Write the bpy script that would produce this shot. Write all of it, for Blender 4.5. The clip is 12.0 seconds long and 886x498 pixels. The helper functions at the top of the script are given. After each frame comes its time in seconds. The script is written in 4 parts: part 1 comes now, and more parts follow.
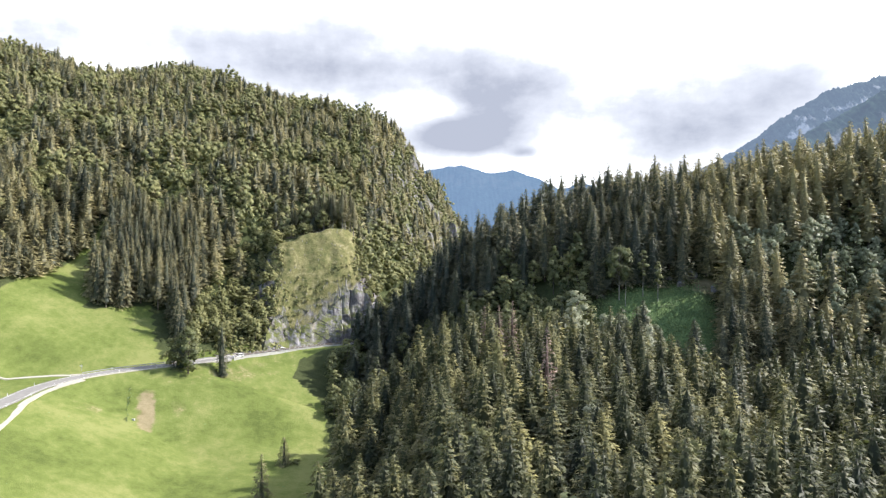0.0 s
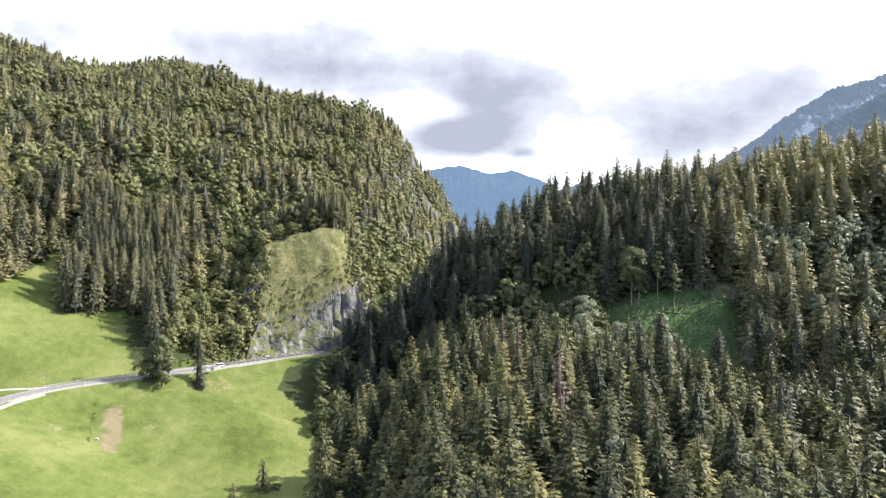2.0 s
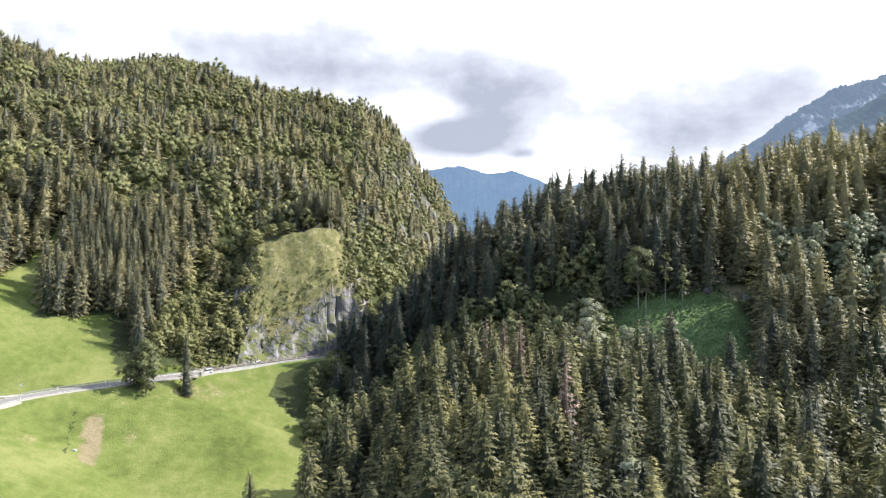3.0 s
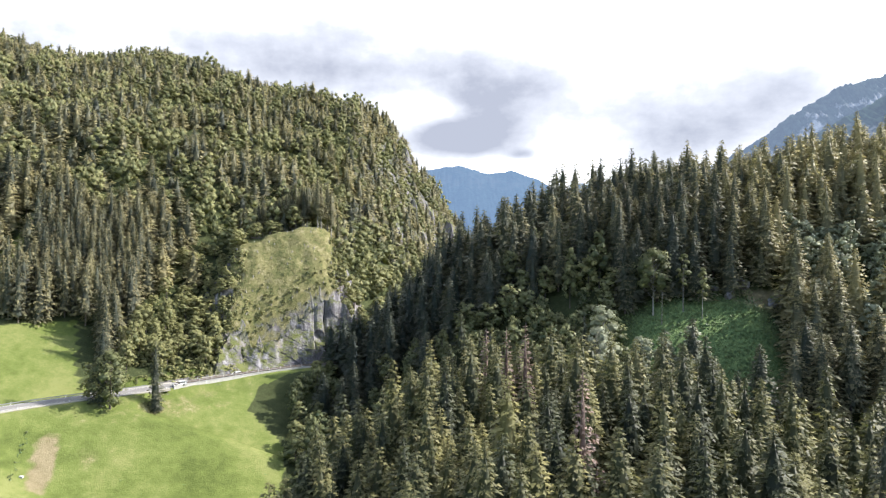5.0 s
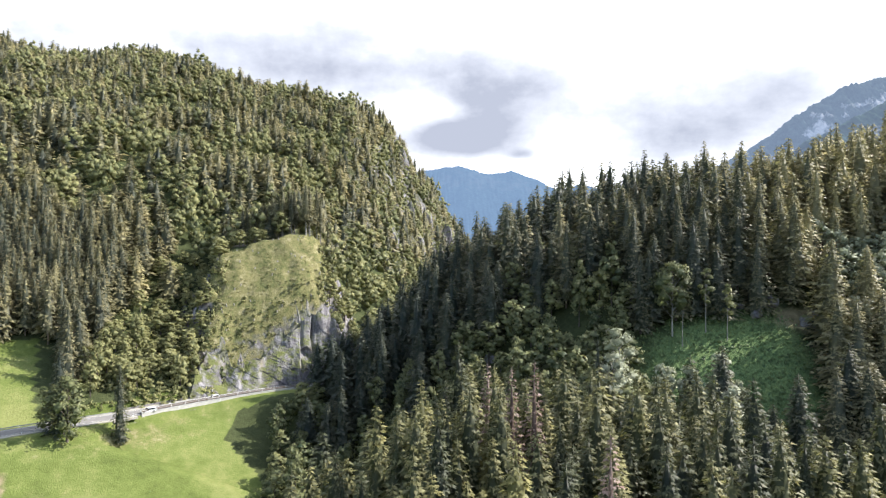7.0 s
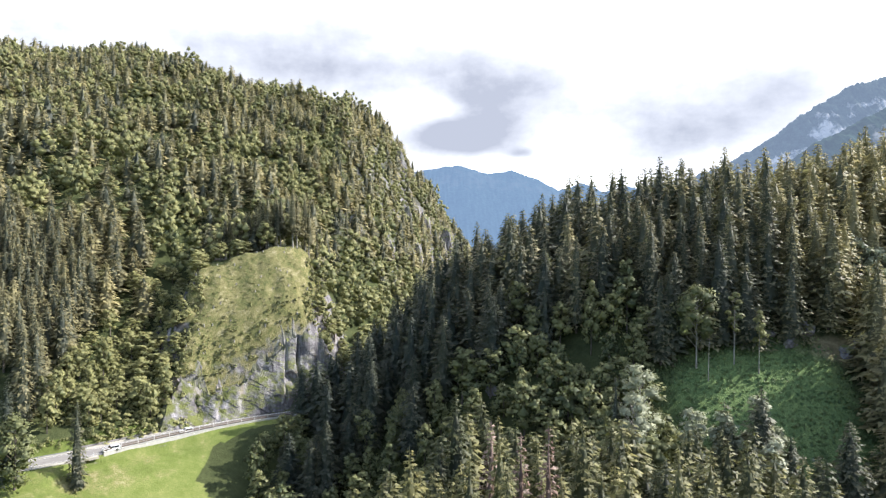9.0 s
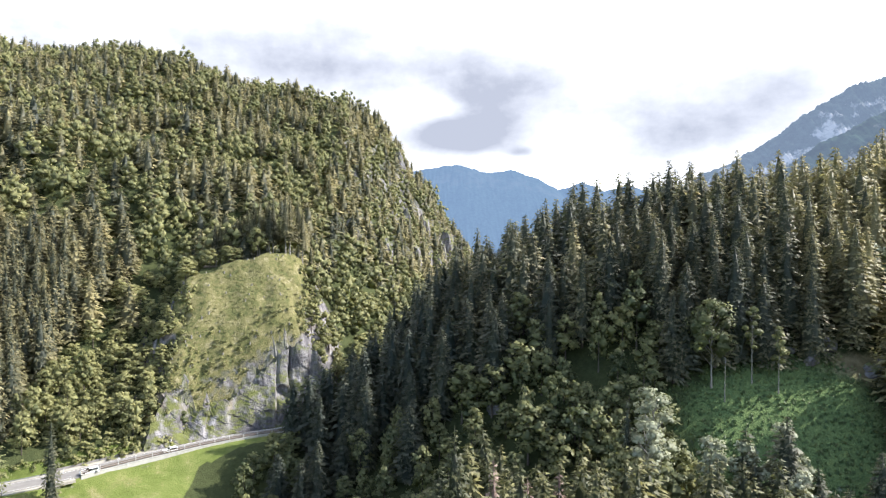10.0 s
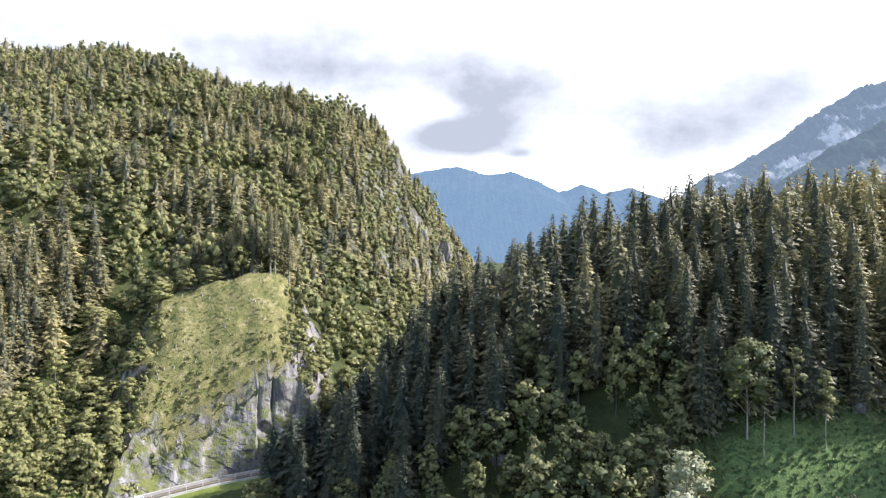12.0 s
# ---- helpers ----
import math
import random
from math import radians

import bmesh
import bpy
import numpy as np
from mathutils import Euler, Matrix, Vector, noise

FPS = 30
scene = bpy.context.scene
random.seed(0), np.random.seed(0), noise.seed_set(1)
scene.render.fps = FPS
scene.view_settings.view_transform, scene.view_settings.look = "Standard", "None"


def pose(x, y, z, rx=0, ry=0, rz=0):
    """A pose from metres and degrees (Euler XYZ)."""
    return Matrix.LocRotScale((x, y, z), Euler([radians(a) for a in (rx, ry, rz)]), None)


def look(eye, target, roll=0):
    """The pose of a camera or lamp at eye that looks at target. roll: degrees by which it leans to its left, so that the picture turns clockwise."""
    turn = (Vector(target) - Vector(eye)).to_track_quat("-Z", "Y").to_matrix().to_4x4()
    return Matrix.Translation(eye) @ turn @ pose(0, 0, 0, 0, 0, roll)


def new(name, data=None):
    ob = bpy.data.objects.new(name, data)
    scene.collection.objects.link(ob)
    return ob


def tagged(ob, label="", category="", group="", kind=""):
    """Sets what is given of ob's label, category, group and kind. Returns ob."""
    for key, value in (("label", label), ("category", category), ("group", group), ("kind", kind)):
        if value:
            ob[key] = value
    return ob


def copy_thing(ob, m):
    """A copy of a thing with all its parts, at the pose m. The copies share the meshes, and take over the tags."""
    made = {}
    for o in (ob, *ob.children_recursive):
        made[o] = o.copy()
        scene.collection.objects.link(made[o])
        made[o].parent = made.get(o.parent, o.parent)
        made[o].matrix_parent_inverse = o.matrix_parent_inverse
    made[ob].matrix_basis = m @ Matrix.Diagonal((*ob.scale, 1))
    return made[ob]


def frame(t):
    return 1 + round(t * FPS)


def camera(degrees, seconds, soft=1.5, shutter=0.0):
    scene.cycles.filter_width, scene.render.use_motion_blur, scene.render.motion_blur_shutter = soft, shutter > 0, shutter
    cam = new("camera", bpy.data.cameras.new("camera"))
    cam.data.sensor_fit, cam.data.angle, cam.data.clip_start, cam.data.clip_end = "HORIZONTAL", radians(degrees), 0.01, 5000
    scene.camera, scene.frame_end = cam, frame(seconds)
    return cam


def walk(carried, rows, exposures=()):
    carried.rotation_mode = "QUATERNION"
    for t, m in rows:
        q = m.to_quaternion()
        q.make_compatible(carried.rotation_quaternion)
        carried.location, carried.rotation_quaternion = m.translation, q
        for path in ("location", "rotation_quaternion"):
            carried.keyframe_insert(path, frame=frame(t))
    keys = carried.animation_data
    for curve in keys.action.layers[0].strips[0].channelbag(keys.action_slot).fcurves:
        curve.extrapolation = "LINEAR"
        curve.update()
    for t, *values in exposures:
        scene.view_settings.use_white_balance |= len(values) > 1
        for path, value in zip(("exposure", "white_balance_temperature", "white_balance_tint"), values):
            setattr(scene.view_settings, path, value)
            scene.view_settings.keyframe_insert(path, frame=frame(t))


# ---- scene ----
cam = camera(73.0, 12.0, soft=1.3)
METRES, EYE, TILT, LEAN, TURN = 120.0, 47.0, 0.0, 0.0, 0.0
ROWS = [
    (0.0, 0.0, 0.0, 0.0, 0.0, 0.0, 0.0),
    (0.5, 0.0011, 0.0413, 0.0002, -0.01, 0.03, -0.0),
    (1.0, 0.0026, 0.0826, 0.0003, -0.03, 0.06, 0.01),
    (1.5, 0.0044, 0.1237, 0.0005, -0.05, 0.07, 0.01),
    (2.0, 0.0065, 0.165, 0.0008, -0.07, 0.07, 0.01),
    (2.5, 0.0089, 0.2062, 0.0008, -0.09, 0.09, 0.0),
    (3.0, 0.0115, 0.2475, 0.001, -0.11, 0.11, -0.01),
    (5.0, 0.0218, 0.412, 0.0035, -0.19, 0.14, -0.09),
    (5.5, 0.0245, 0.4536, 0.0069, -0.19, 0.14, -0.09),
    (6.0, 0.0266, 0.4948, 0.0142, -0.21, 0.13, -0.1),
    (6.5, 0.0285, 0.5333, 0.0249, -0.23, 0.13, -0.09),
    (7.0, 0.0308, 0.5743, 0.0376, -0.23, 0.14, -0.1),
    (9.0, 0.038, 0.7352, 0.0878, -0.28, 0.03, -0.13),
    (9.5, 0.0401, 0.7763, 0.1007, -0.28, -0.02, -0.13),
    (10.0, 0.0415, 0.8173, 0.1135, -0.29, -0.07, -0.15),
    (10.5, 0.0423, 0.8583, 0.1263, -0.31, -0.08, -0.17),
    (11.0, 0.044, 0.8992, 0.1396, -0.32, -0.11, -0.15),
    (11.5, 0.045, 0.9395, 0.154, -0.33, -0.01, -0.16),
    (12.0, 0.0464, 0.9735, 0.1685, -0.34, 0.06, -0.15),
]
walk(cam, [(t, pose(0, 0, EYE, TILT, LEAN, TURN) @ pose(METRES * x, METRES * y, METRES * z, 90 + pitch, roll, yaw)) for t, x, y, z, yaw, pitch, roll in ROWS], exposures=[(0.0, 0.97, 6250, 10), (5.0, 1.03, 6250, 10), (12.0, 1.12, 6250, 10)])

# ==== place ====

# ---- world, sun ----
SUN_AZ, SUN_EL = 80.0, 39.5      # degrees clockwise from +Y, degrees up
world = bpy.data.worlds.new("sky")
scene.world = world
world.use_nodes = True


class Nodes:
    """Short hand for a node tree."""

    def __init__(self, tree):
        self.t = tree
        tree.nodes.clear()

    def n(self, kind, links=(), **props):
        node = self.t.nodes.new(kind)
        for k, v in props.items():
            if k == "ops":
                node.operation = v
            elif k == "blend":
                node.data_type, node.blend_type = "RGBA", v
            elif k == "sky":
                node.sky_type, node.sun_disc = "NISHITA", False
                node.sun_elevation, node.sun_rotation = radians(SUN_EL), radians(SUN_AZ)
            elif k == "attr":
                node.attribute_name = v
            elif k == "dims":
                node.noise_dimensions = v
            elif k == "ramp":
                els = node.color_ramp.elements
                while len(els) > 1:
                    els.remove(els[-1])
                els[0].position, els[0].color = v[0][0], v[0][1]
                for p, c in v[1:]:
                    els.new(p).color = c
            elif k == "space":
                node.vector_type, node.convert_from, node.convert_to = v, "OBJECT", "WORLD"
        for key, val in dict(links).items():
            if isinstance(val, bpy.types.NodeSocket):
                self.t.links.new(val, node.inputs[key])
            else:
                node.inputs[key].default_value = val
        return node

    def math(self, op, a, b=0.0, c=0.0):
        return self.n("ShaderNodeMath", {0: a, 1: b, 2: c}, ops=op).outputs[0]

    def mix(self, f, a, b, blend="MIX"):
        return self.n("ShaderNodeMix", {0: f, 6: a, 7: b}, blend=blend).outputs[2]

    def noise(self, vec, scale, detail=4.0, rough=0.55):
        return self.n("ShaderNodeTexNoise", {"Vector": vec, "Scale": scale, "Detail": detail, "Roughness": rough}).outputs[0]

    def ramp(self, fac, stops):
        return self.n("ShaderNodeValToRGB", {0: fac}, ramp=stops).outputs[0]

    def span(self, v, a, b, lo=0.0, hi=1.0):
        return self.n("ShaderNodeMapRange", {0: v, 1: a, 2: b, 3: lo, 4: hi}).outputs[0]


def grey(v, a=1.0):
    return (v, v, v, a)


wn = Nodes(world.node_tree)
ray = wn.n("ShaderNodeTexCoord").outputs["Generated"]
axes = wn.n("ShaderNodeSeparateXYZ", {0: ray}).outputs
sky = wn.n("ShaderNodeTexSky", sky=True).outputs[0]
clear = wn.n("ShaderNodeBackground", {0: sky, 1: 0.15}).outputs[0]
# clouds lie in a high layer: directions are carried onto a plane overhead
lift = wn.math("MAXIMUM", wn.math("ADD", axes[2], 0.16), 0.03)
plane = wn.n("ShaderNodeCombineXYZ", {0: wn.math("DIVIDE", axes[0], lift), 1: wn.math("DIVIDE", axes[1], lift), 2: 0.0}).outputs[0]
billow = wn.noise(plane, 1.15, 7.0, 0.56)
fine = wn.noise(ray, 9.0, 7.0, 0.6)


def bank(x, z, wide, high, weight):
    """A cloud bank round a direction (x right, z up, for y = 1)."""
    u = wn.math("DIVIDE", wn.math("SUBTRACT", wn.math("DIVIDE", axes[0], wn.math("MAXIMUM", axes[1], 0.05)), x), wide)
    v = wn.math("DIVIDE", wn.math("SUBTRACT", wn.math("DIVIDE", axes[2], wn.math("MAXIMUM", axes[1], 0.05)), z), high)
    r = wn.math("ADD", wn.math("MULTIPLY", u, u), wn.math("MULTIPLY", v, v))
    return wn.math("MULTIPLY", wn.math("EXPONENT", wn.math("MULTIPLY", r, -1.0)), weight)


stretched = wn.n("ShaderNodeMapping", {"Vector": ray, "Scale": (1.0, 1.0, 2.2)}).outputs[0]
puffs = wn.noise(stretched, 3.6, 8.0, 0.58)
field = 0.0
for x, z, wide, high, weight in ((0.11, 0.265, 0.14, 0.065, 0.78), (-0.18, 0.30, 0.28, 0.08, 0.62), (0.03, 0.188, 0.10, 0.032, 0.95), (-0.03, 0.236, 0.05, 0.020, -0.65),
                                 (0.138, 0.161, 0.03, 0.010, 0.6), (0.40, 0.19, 0.19, 0.055, 0.80), (0.58, 0.27, 0.22, 0.06, 0.55), (-0.50, 0.37, 0.30, 0.06, 0.45),
                                 (0.21, 0.16, 0.05, 0.04, -0.40)):
    field = wn.math("ADD", field, bank(x, z, wide, high, weight))
field = wn.math("MULTIPLY", field, wn.math("GREATER_THAN", axes[1], 0.06))
field = wn.math("ADD", field, wn.math("ADD", wn.math("MULTIPLY", wn.math("SUBTRACT", puffs, 0.5), 1.5), wn.math("MULTIPLY", wn.math("SUBTRACT", fine, 0.5), 0.75)))
shade = wn.ramp(wn.span(field, -0.22, 0.95), [(0.0, grey(0.0)), (0.28, grey(0.05)), (0.40, grey(0.42)), (0.70, grey(0.80)), (1.0, grey(1.0))])
tone = wn.mix(shade, (0.97, 0.97, 0.985, 1), (0.22, 0.23, 0.27, 1))
cloud = wn.n("ShaderNodeBackground", {0: tone, 1: 1.25}).outputs[0]
# the cloud cover is closed ahead, over the valley, and breaks up overhead and behind
ahead = wn.math("SUBTRACT", wn.math("ADD", axes[1], wn.math("MULTIPLY", axes[0], 0.25)), wn.math("MULTIPLY", axes[2], 0.55))
open_sky = wn.math("ADD", billow, wn.math("MULTIPLY", wn.span(ahead, -0.35, 0.35), 0.42))
cover = wn.span(open_sky, 0.52, 0.72, 0.06, 0.98)
wn.n("ShaderNodeOutputWorld", {0: wn.n("ShaderNodeMixShader", {0: cover, 1: clear, 2: cloud}).outputs[0]})

sun = new("sun", bpy.data.lights.new("sun", "SUN"))
sun.data.energy, sun.data.angle, sun.data.color = 4.9, radians(0.6), (1.0, 0.94, 0.84)
a, e = radians(SUN_AZ), radians(SUN_EL)
sun.matrix_world = look((0, 0, 0), (-math.sin(a) * math.cos(e), -math.cos(a) * math.cos(e), -math.sin(e)))
sun.location = (300, 100, 300)


# ---- materials ----
def material(name):
    m = bpy.data.materials.new(name)
    m.use_nodes = True
    nd = Nodes(m.node_tree)
    return m, nd


def finish(nd, color, rough=0.8, bump=None, strength=0.4, distance=0.1, metal=0.0, spec=0.3):
    links = {"Base Color": color, "Roughness": rough, "Metallic": metal, "Specular IOR Level": spec}
    if bump is not None:
        links["Normal"] = nd.n("ShaderNodeBump", {"Height": bump, "Strength": strength, "Distance": distance}).outputs[0]
    out = nd.n("ShaderNodeBsdfPrincipled", links).outputs[0]
    nd.n("ShaderNodeOutputMaterial", {0: out})


def foliage(name, dark, mid, light, amount, patch=0.35):
    """Leaves or needles: each tree has its own tone (tint, or the object's random), each tuft a little of its own. Sprays too fine to
    build take the crown's own roundness in their normals."""
    m, nd = material(name)
    geo = nd.n("ShaderNodeNewGeometry")
    pos = nd.n("ShaderNodeTexCoord").outputs["Object"]
    own = nd.math("MULTIPLY", nd.n("ShaderNodeObjectInfo").outputs["Random"], nd.n("ShaderNodeAttribute", attr="solo").outputs["Fac"])
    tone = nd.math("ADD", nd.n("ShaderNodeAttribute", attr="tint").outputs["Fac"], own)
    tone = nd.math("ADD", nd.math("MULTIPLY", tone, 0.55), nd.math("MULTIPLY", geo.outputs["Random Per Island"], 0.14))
    # Inner crown darker, outer shoots paler: inner shade and young growth in the colour.
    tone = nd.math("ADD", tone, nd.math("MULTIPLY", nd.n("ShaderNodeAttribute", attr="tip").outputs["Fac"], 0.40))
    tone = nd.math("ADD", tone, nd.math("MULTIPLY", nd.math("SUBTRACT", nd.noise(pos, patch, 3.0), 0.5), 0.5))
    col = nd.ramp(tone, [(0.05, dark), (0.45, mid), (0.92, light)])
    thru = nd.mix(0.5, col, (0.16, 0.20, 0.03, 1))
    soft = nd.n("ShaderNodeVectorTransform", {0: nd.n("ShaderNodeAttribute", attr="soft").outputs["Vector"]}, space="NORMAL").outputs[0]
    soft = nd.n("ShaderNodeVectorMath", {0: soft, 1: (2.2, 2.2, 2.2), 2: geo.outputs["Normal"]}, ops="MULTIPLY_ADD").outputs[0]
    soft = nd.n("ShaderNodeVectorMath", {0: soft}, ops="NORMALIZE").outputs[0]
    leaf = nd.n("ShaderNodeBsdfPrincipled", {"Base Color": col, "Roughness": 0.55, "Specular IOR Level": 0.35, "Normal": soft}).outputs[0]
    back = nd.n("ShaderNodeBsdfTranslucent", {0: thru, "Normal": soft}).outputs[0]
    nd.n("ShaderNodeOutputMaterial", {0: nd.n("ShaderNodeMixShader", {0: amount, 1: leaf, 2: back}).outputs[0]})
    return m


# Dark stops carry the shade between crowns, light stops the golden sunlight.
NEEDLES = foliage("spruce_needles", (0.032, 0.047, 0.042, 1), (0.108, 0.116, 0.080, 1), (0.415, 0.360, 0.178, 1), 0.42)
# Same spruce, coloured warmer and deeper for the stand's sun and dark gaps.
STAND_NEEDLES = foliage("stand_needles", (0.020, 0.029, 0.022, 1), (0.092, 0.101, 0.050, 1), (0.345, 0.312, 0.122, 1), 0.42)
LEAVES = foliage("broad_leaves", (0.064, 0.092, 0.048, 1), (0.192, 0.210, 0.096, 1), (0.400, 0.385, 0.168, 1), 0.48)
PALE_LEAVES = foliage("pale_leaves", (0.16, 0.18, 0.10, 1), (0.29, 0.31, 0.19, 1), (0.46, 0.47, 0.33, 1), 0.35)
# Brownish needles, warmed and brightened further to look sunlit.
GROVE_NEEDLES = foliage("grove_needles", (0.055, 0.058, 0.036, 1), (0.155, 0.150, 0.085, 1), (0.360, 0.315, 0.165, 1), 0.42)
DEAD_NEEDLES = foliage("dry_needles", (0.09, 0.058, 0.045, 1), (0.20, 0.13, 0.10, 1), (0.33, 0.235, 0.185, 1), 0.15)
DRY_TUFTS = foliage("dry_tufts", (0.11, 0.115, 0.045, 1), (0.20, 0.19, 0.08, 1), (0.34, 0.31, 0.17, 1), 0.25)
HERBS = foliage("herbs", (0.055, 0.110, 0.045, 1), (0.115, 0.195, 0.075, 1), (0.22, 0.26, 0.09, 1), 0.25)


def plain(name, c1, c2, scale, rough=0.8, bump=0.4, distance=0.05, metal=0.0, spec=0.3):
    m, nd = material(name)
    pos = nd.n("ShaderNodeTexCoord").outputs["Object"]
    big, small = nd.noise(pos, scale, 5.0), nd.noise(pos, scale * 9, 4.0)
    f = nd.math("ADD", nd.math("MULTIPLY", big, 0.65), nd.math("MULTIPLY", small, 0.35))
    finish(nd, nd.ramp(f, [(0.3, c1), (0.7, c2)]), rough, small, bump, distance, metal, spec)
    return m


BARK = plain("bark", (0.07, 0.055, 0.045, 1), (0.17, 0.145, 0.12, 1), 1.2, 0.9, 0.8)
PALE_BARK = plain("pale_bark", (0.20, 0.18, 0.155, 1), (0.36, 0.34, 0.30, 1), 1.2, 0.9, 0.6)
ASPHALT = plain("asphalt", (0.17, 0.16, 0.155, 1), (0.25, 0.235, 0.225, 1), 0.5, 0.9, 0.3, 0.02)
GRAVEL = plain("gravel", (0.30, 0.28, 0.24, 1), (0.44, 0.41, 0.36, 1), 0.8, 0.95, 0.6)
CONCRETE = plain("concrete", (0.36, 0.35, 0.33, 1), (0.54, 0.52, 0.49, 1), 0.6, 0.85, 0.4)
STEEL = plain("galvanised_steel", (0.30, 0.31, 0.32, 1), (0.45, 0.46, 0.47, 1), 2.0, 0.5, 0.1, 0.01, 0.7)
RUST = plain("weathered_steel", (0.10, 0.075, 0.06, 1), (0.20, 0.16, 0.13, 1), 1.5, 0.75, 0.3)
WHITE_LINE = plain("road_paint", (0.62, 0.62, 0.60, 1), (0.78, 0.78, 0.76, 1), 2.0, 0.7, 0.1)
WHITE_PAINT = plain("white_car_paint", (0.74, 0.74, 0.73, 1), (0.80, 0.80, 0.80, 1), 1.0, 0.3, 0.0, spec=0.5)
RUBBER = plain("rubber", (0.02, 0.02, 0.02, 1), (0.04, 0.04, 0.04, 1), 3.0, 0.85)
GLASS = plain("dark_glass", (0.015, 0.018, 0.02, 1), (0.025, 0.028, 0.03, 1), 1.0, 0.08, 0.0, spec=0.6)
RIM = plain("alloy", (0.45, 0.45, 0.46, 1), (0.6, 0.6, 0.6, 1), 3.0, 0.35, 0.0, 0.01, 0.9)
WOOD = plain("weathered_wood", (0.16, 0.13, 0.10, 1), (0.30, 0.26, 0.21, 1), 2.0, 0.85, 0.5)


def rock_colour(nd, pos):
    """Pale lilac-grey limestone with run-down streaks, darker weathered patches and ochre stains."""
    ax = nd.n("ShaderNodeSeparateXYZ", {0: pos}).outputs
    streak = nd.n("ShaderNodeCombineXYZ", {0: nd.math("MULTIPLY", ax[0], 0.30), 1: nd.math("MULTIPLY", ax[1], 0.30), 2: nd.math("MULTIPLY", ax[2], 0.055)}).outputs[0]
    s = nd.noise(streak, 1.6, 5.0, 0.55)
    b = nd.noise(pos, 0.15, 5.0)
    f = nd.noise(pos, 1.1, 6.0, 0.6)
    col = nd.ramp(nd.math("ADD", nd.math("MULTIPLY", s, 0.72), nd.math("MULTIPLY", f, 0.28)),
                  [(0.36, (0.070, 0.066, 0.072, 1)), (0.48, (0.165, 0.155, 0.167, 1)), (0.60, (0.30, 0.285, 0.295, 1))])
    col = nd.mix(nd.span(b, 0.53, 0.68, 0, 0.65), col, (0.24, 0.20, 0.14, 1))
    return col, nd.math("ADD", nd.math("MULTIPLY", s, 0.4), f)


ROCK, nd = material("limestone")
col, bmp = rock_colour(nd, nd.n("ShaderNodeTexCoord").outputs["Object"])
geo = nd.n("ShaderNodeNewGeometry")
nz = nd.n("ShaderNodeSeparateXYZ", {0: geo.outputs["Normal"]}).outputs[2]
moss = nd.noise(nd.n("ShaderNodeTexCoord").outputs["Object"], 0.35, 5.0)
col = nd.mix(nd.math("MULTIPLY", nd.span(nz, 0.05, 0.45), nd.span(moss, 0.38, 0.54)), col, (0.12, 0.13, 0.045, 1))
finish(nd, col, 0.92, bmp, 0.9, 0.5, spec=0.2)

# one ground: forest floor, meadow (mown, rough, dry), bare earth and rock where it is steep
GROUND, nd = material("ground")
pos = nd.n("ShaderNodeTexCoord").outputs["Object"]
at = {k: nd.n("ShaderNodeAttribute", attr=k).outputs["Fac"] for k in ("meadow", "dry", "lush", "earth")}
n1, n2, n3 = nd.noise(pos, 0.035, 4.0), nd.noise(pos, 0.28, 5.0), nd.noise(pos, 2.2, 5.0, 0.7)
n4 = nd.noise(pos, 0.8, 6.0, 0.65)
grain = nd.math("ADD", nd.math("MULTIPLY", nd.math("ADD", n2, n4), 0.35), nd.math("MULTIPLY", n3, 0.3))
floor_c = nd.ramp(grain, [(0.35, (0.030, 0.040, 0.017, 1)), (0.65, (0.075, 0.085, 0.036, 1))])
mow = nd.ramp(nd.math("ADD", nd.math("MULTIPLY", n1, 0.5), nd.math("MULTIPLY", grain, 0.5)),
              [(0.38, (0.078, 0.100, 0.026, 1)), (0.49, (0.126, 0.156, 0.042, 1)), (0.60, (0.195, 0.208, 0.074, 1))])
dry_c = nd.ramp(grain, [(0.37, (0.062, 0.072, 0.030, 1)), (0.46, (0.122, 0.126, 0.050, 1)), (0.53, (0.185, 0.168, 0.076, 1)), (0.62, (0.31, 0.28, 0.17, 1))])
lush_c = nd.ramp(grain, [(0.36, (0.070, 0.115, 0.045, 1)), (0.64, (0.15, 0.200, 0.075, 1))])
earth_c = nd.ramp(grain, [(0.36, (0.155, 0.130, 0.07, 1)), (0.64, (0.27, 0.225, 0.14, 1))])
ragged = nd.math("MULTIPLY", nd.math("SUBTRACT", n2, 0.5), 0.9)


def cut(v):
    return nd.span(nd.math("ADD", v, ragged), 0.32, 0.68)


c = nd.mix(cut(at["meadow"]), floor_c, mow)
c = nd.mix(cut(at["lush"]), c, lush_c)
c = nd.mix(cut(at["dry"]), c, dry_c)
c = nd.mix(cut(at["earth"]), c, earth_c)
rock_c, rock_b = rock_colour(nd, pos)
steep = nd.n("ShaderNodeSeparateXYZ", {0: nd.n("ShaderNodeNewGeometry").outputs["Normal"]}).outputs[2]
steep = nd.math("ADD", steep, nd.math("MULTIPLY", at["dry"], 0.36))
steep = nd.span(nd.math("ADD", steep, nd.math("MULTIPLY", nd.math("SUBTRACT", n2, 0.5), 0.6)), 0.60, 0.46)
c = nd.mix(steep, c, rock_c)
finish(nd, c, 0.95, nd.math("ADD", grain, n3), 0.7, 0.35, spec=0.1)


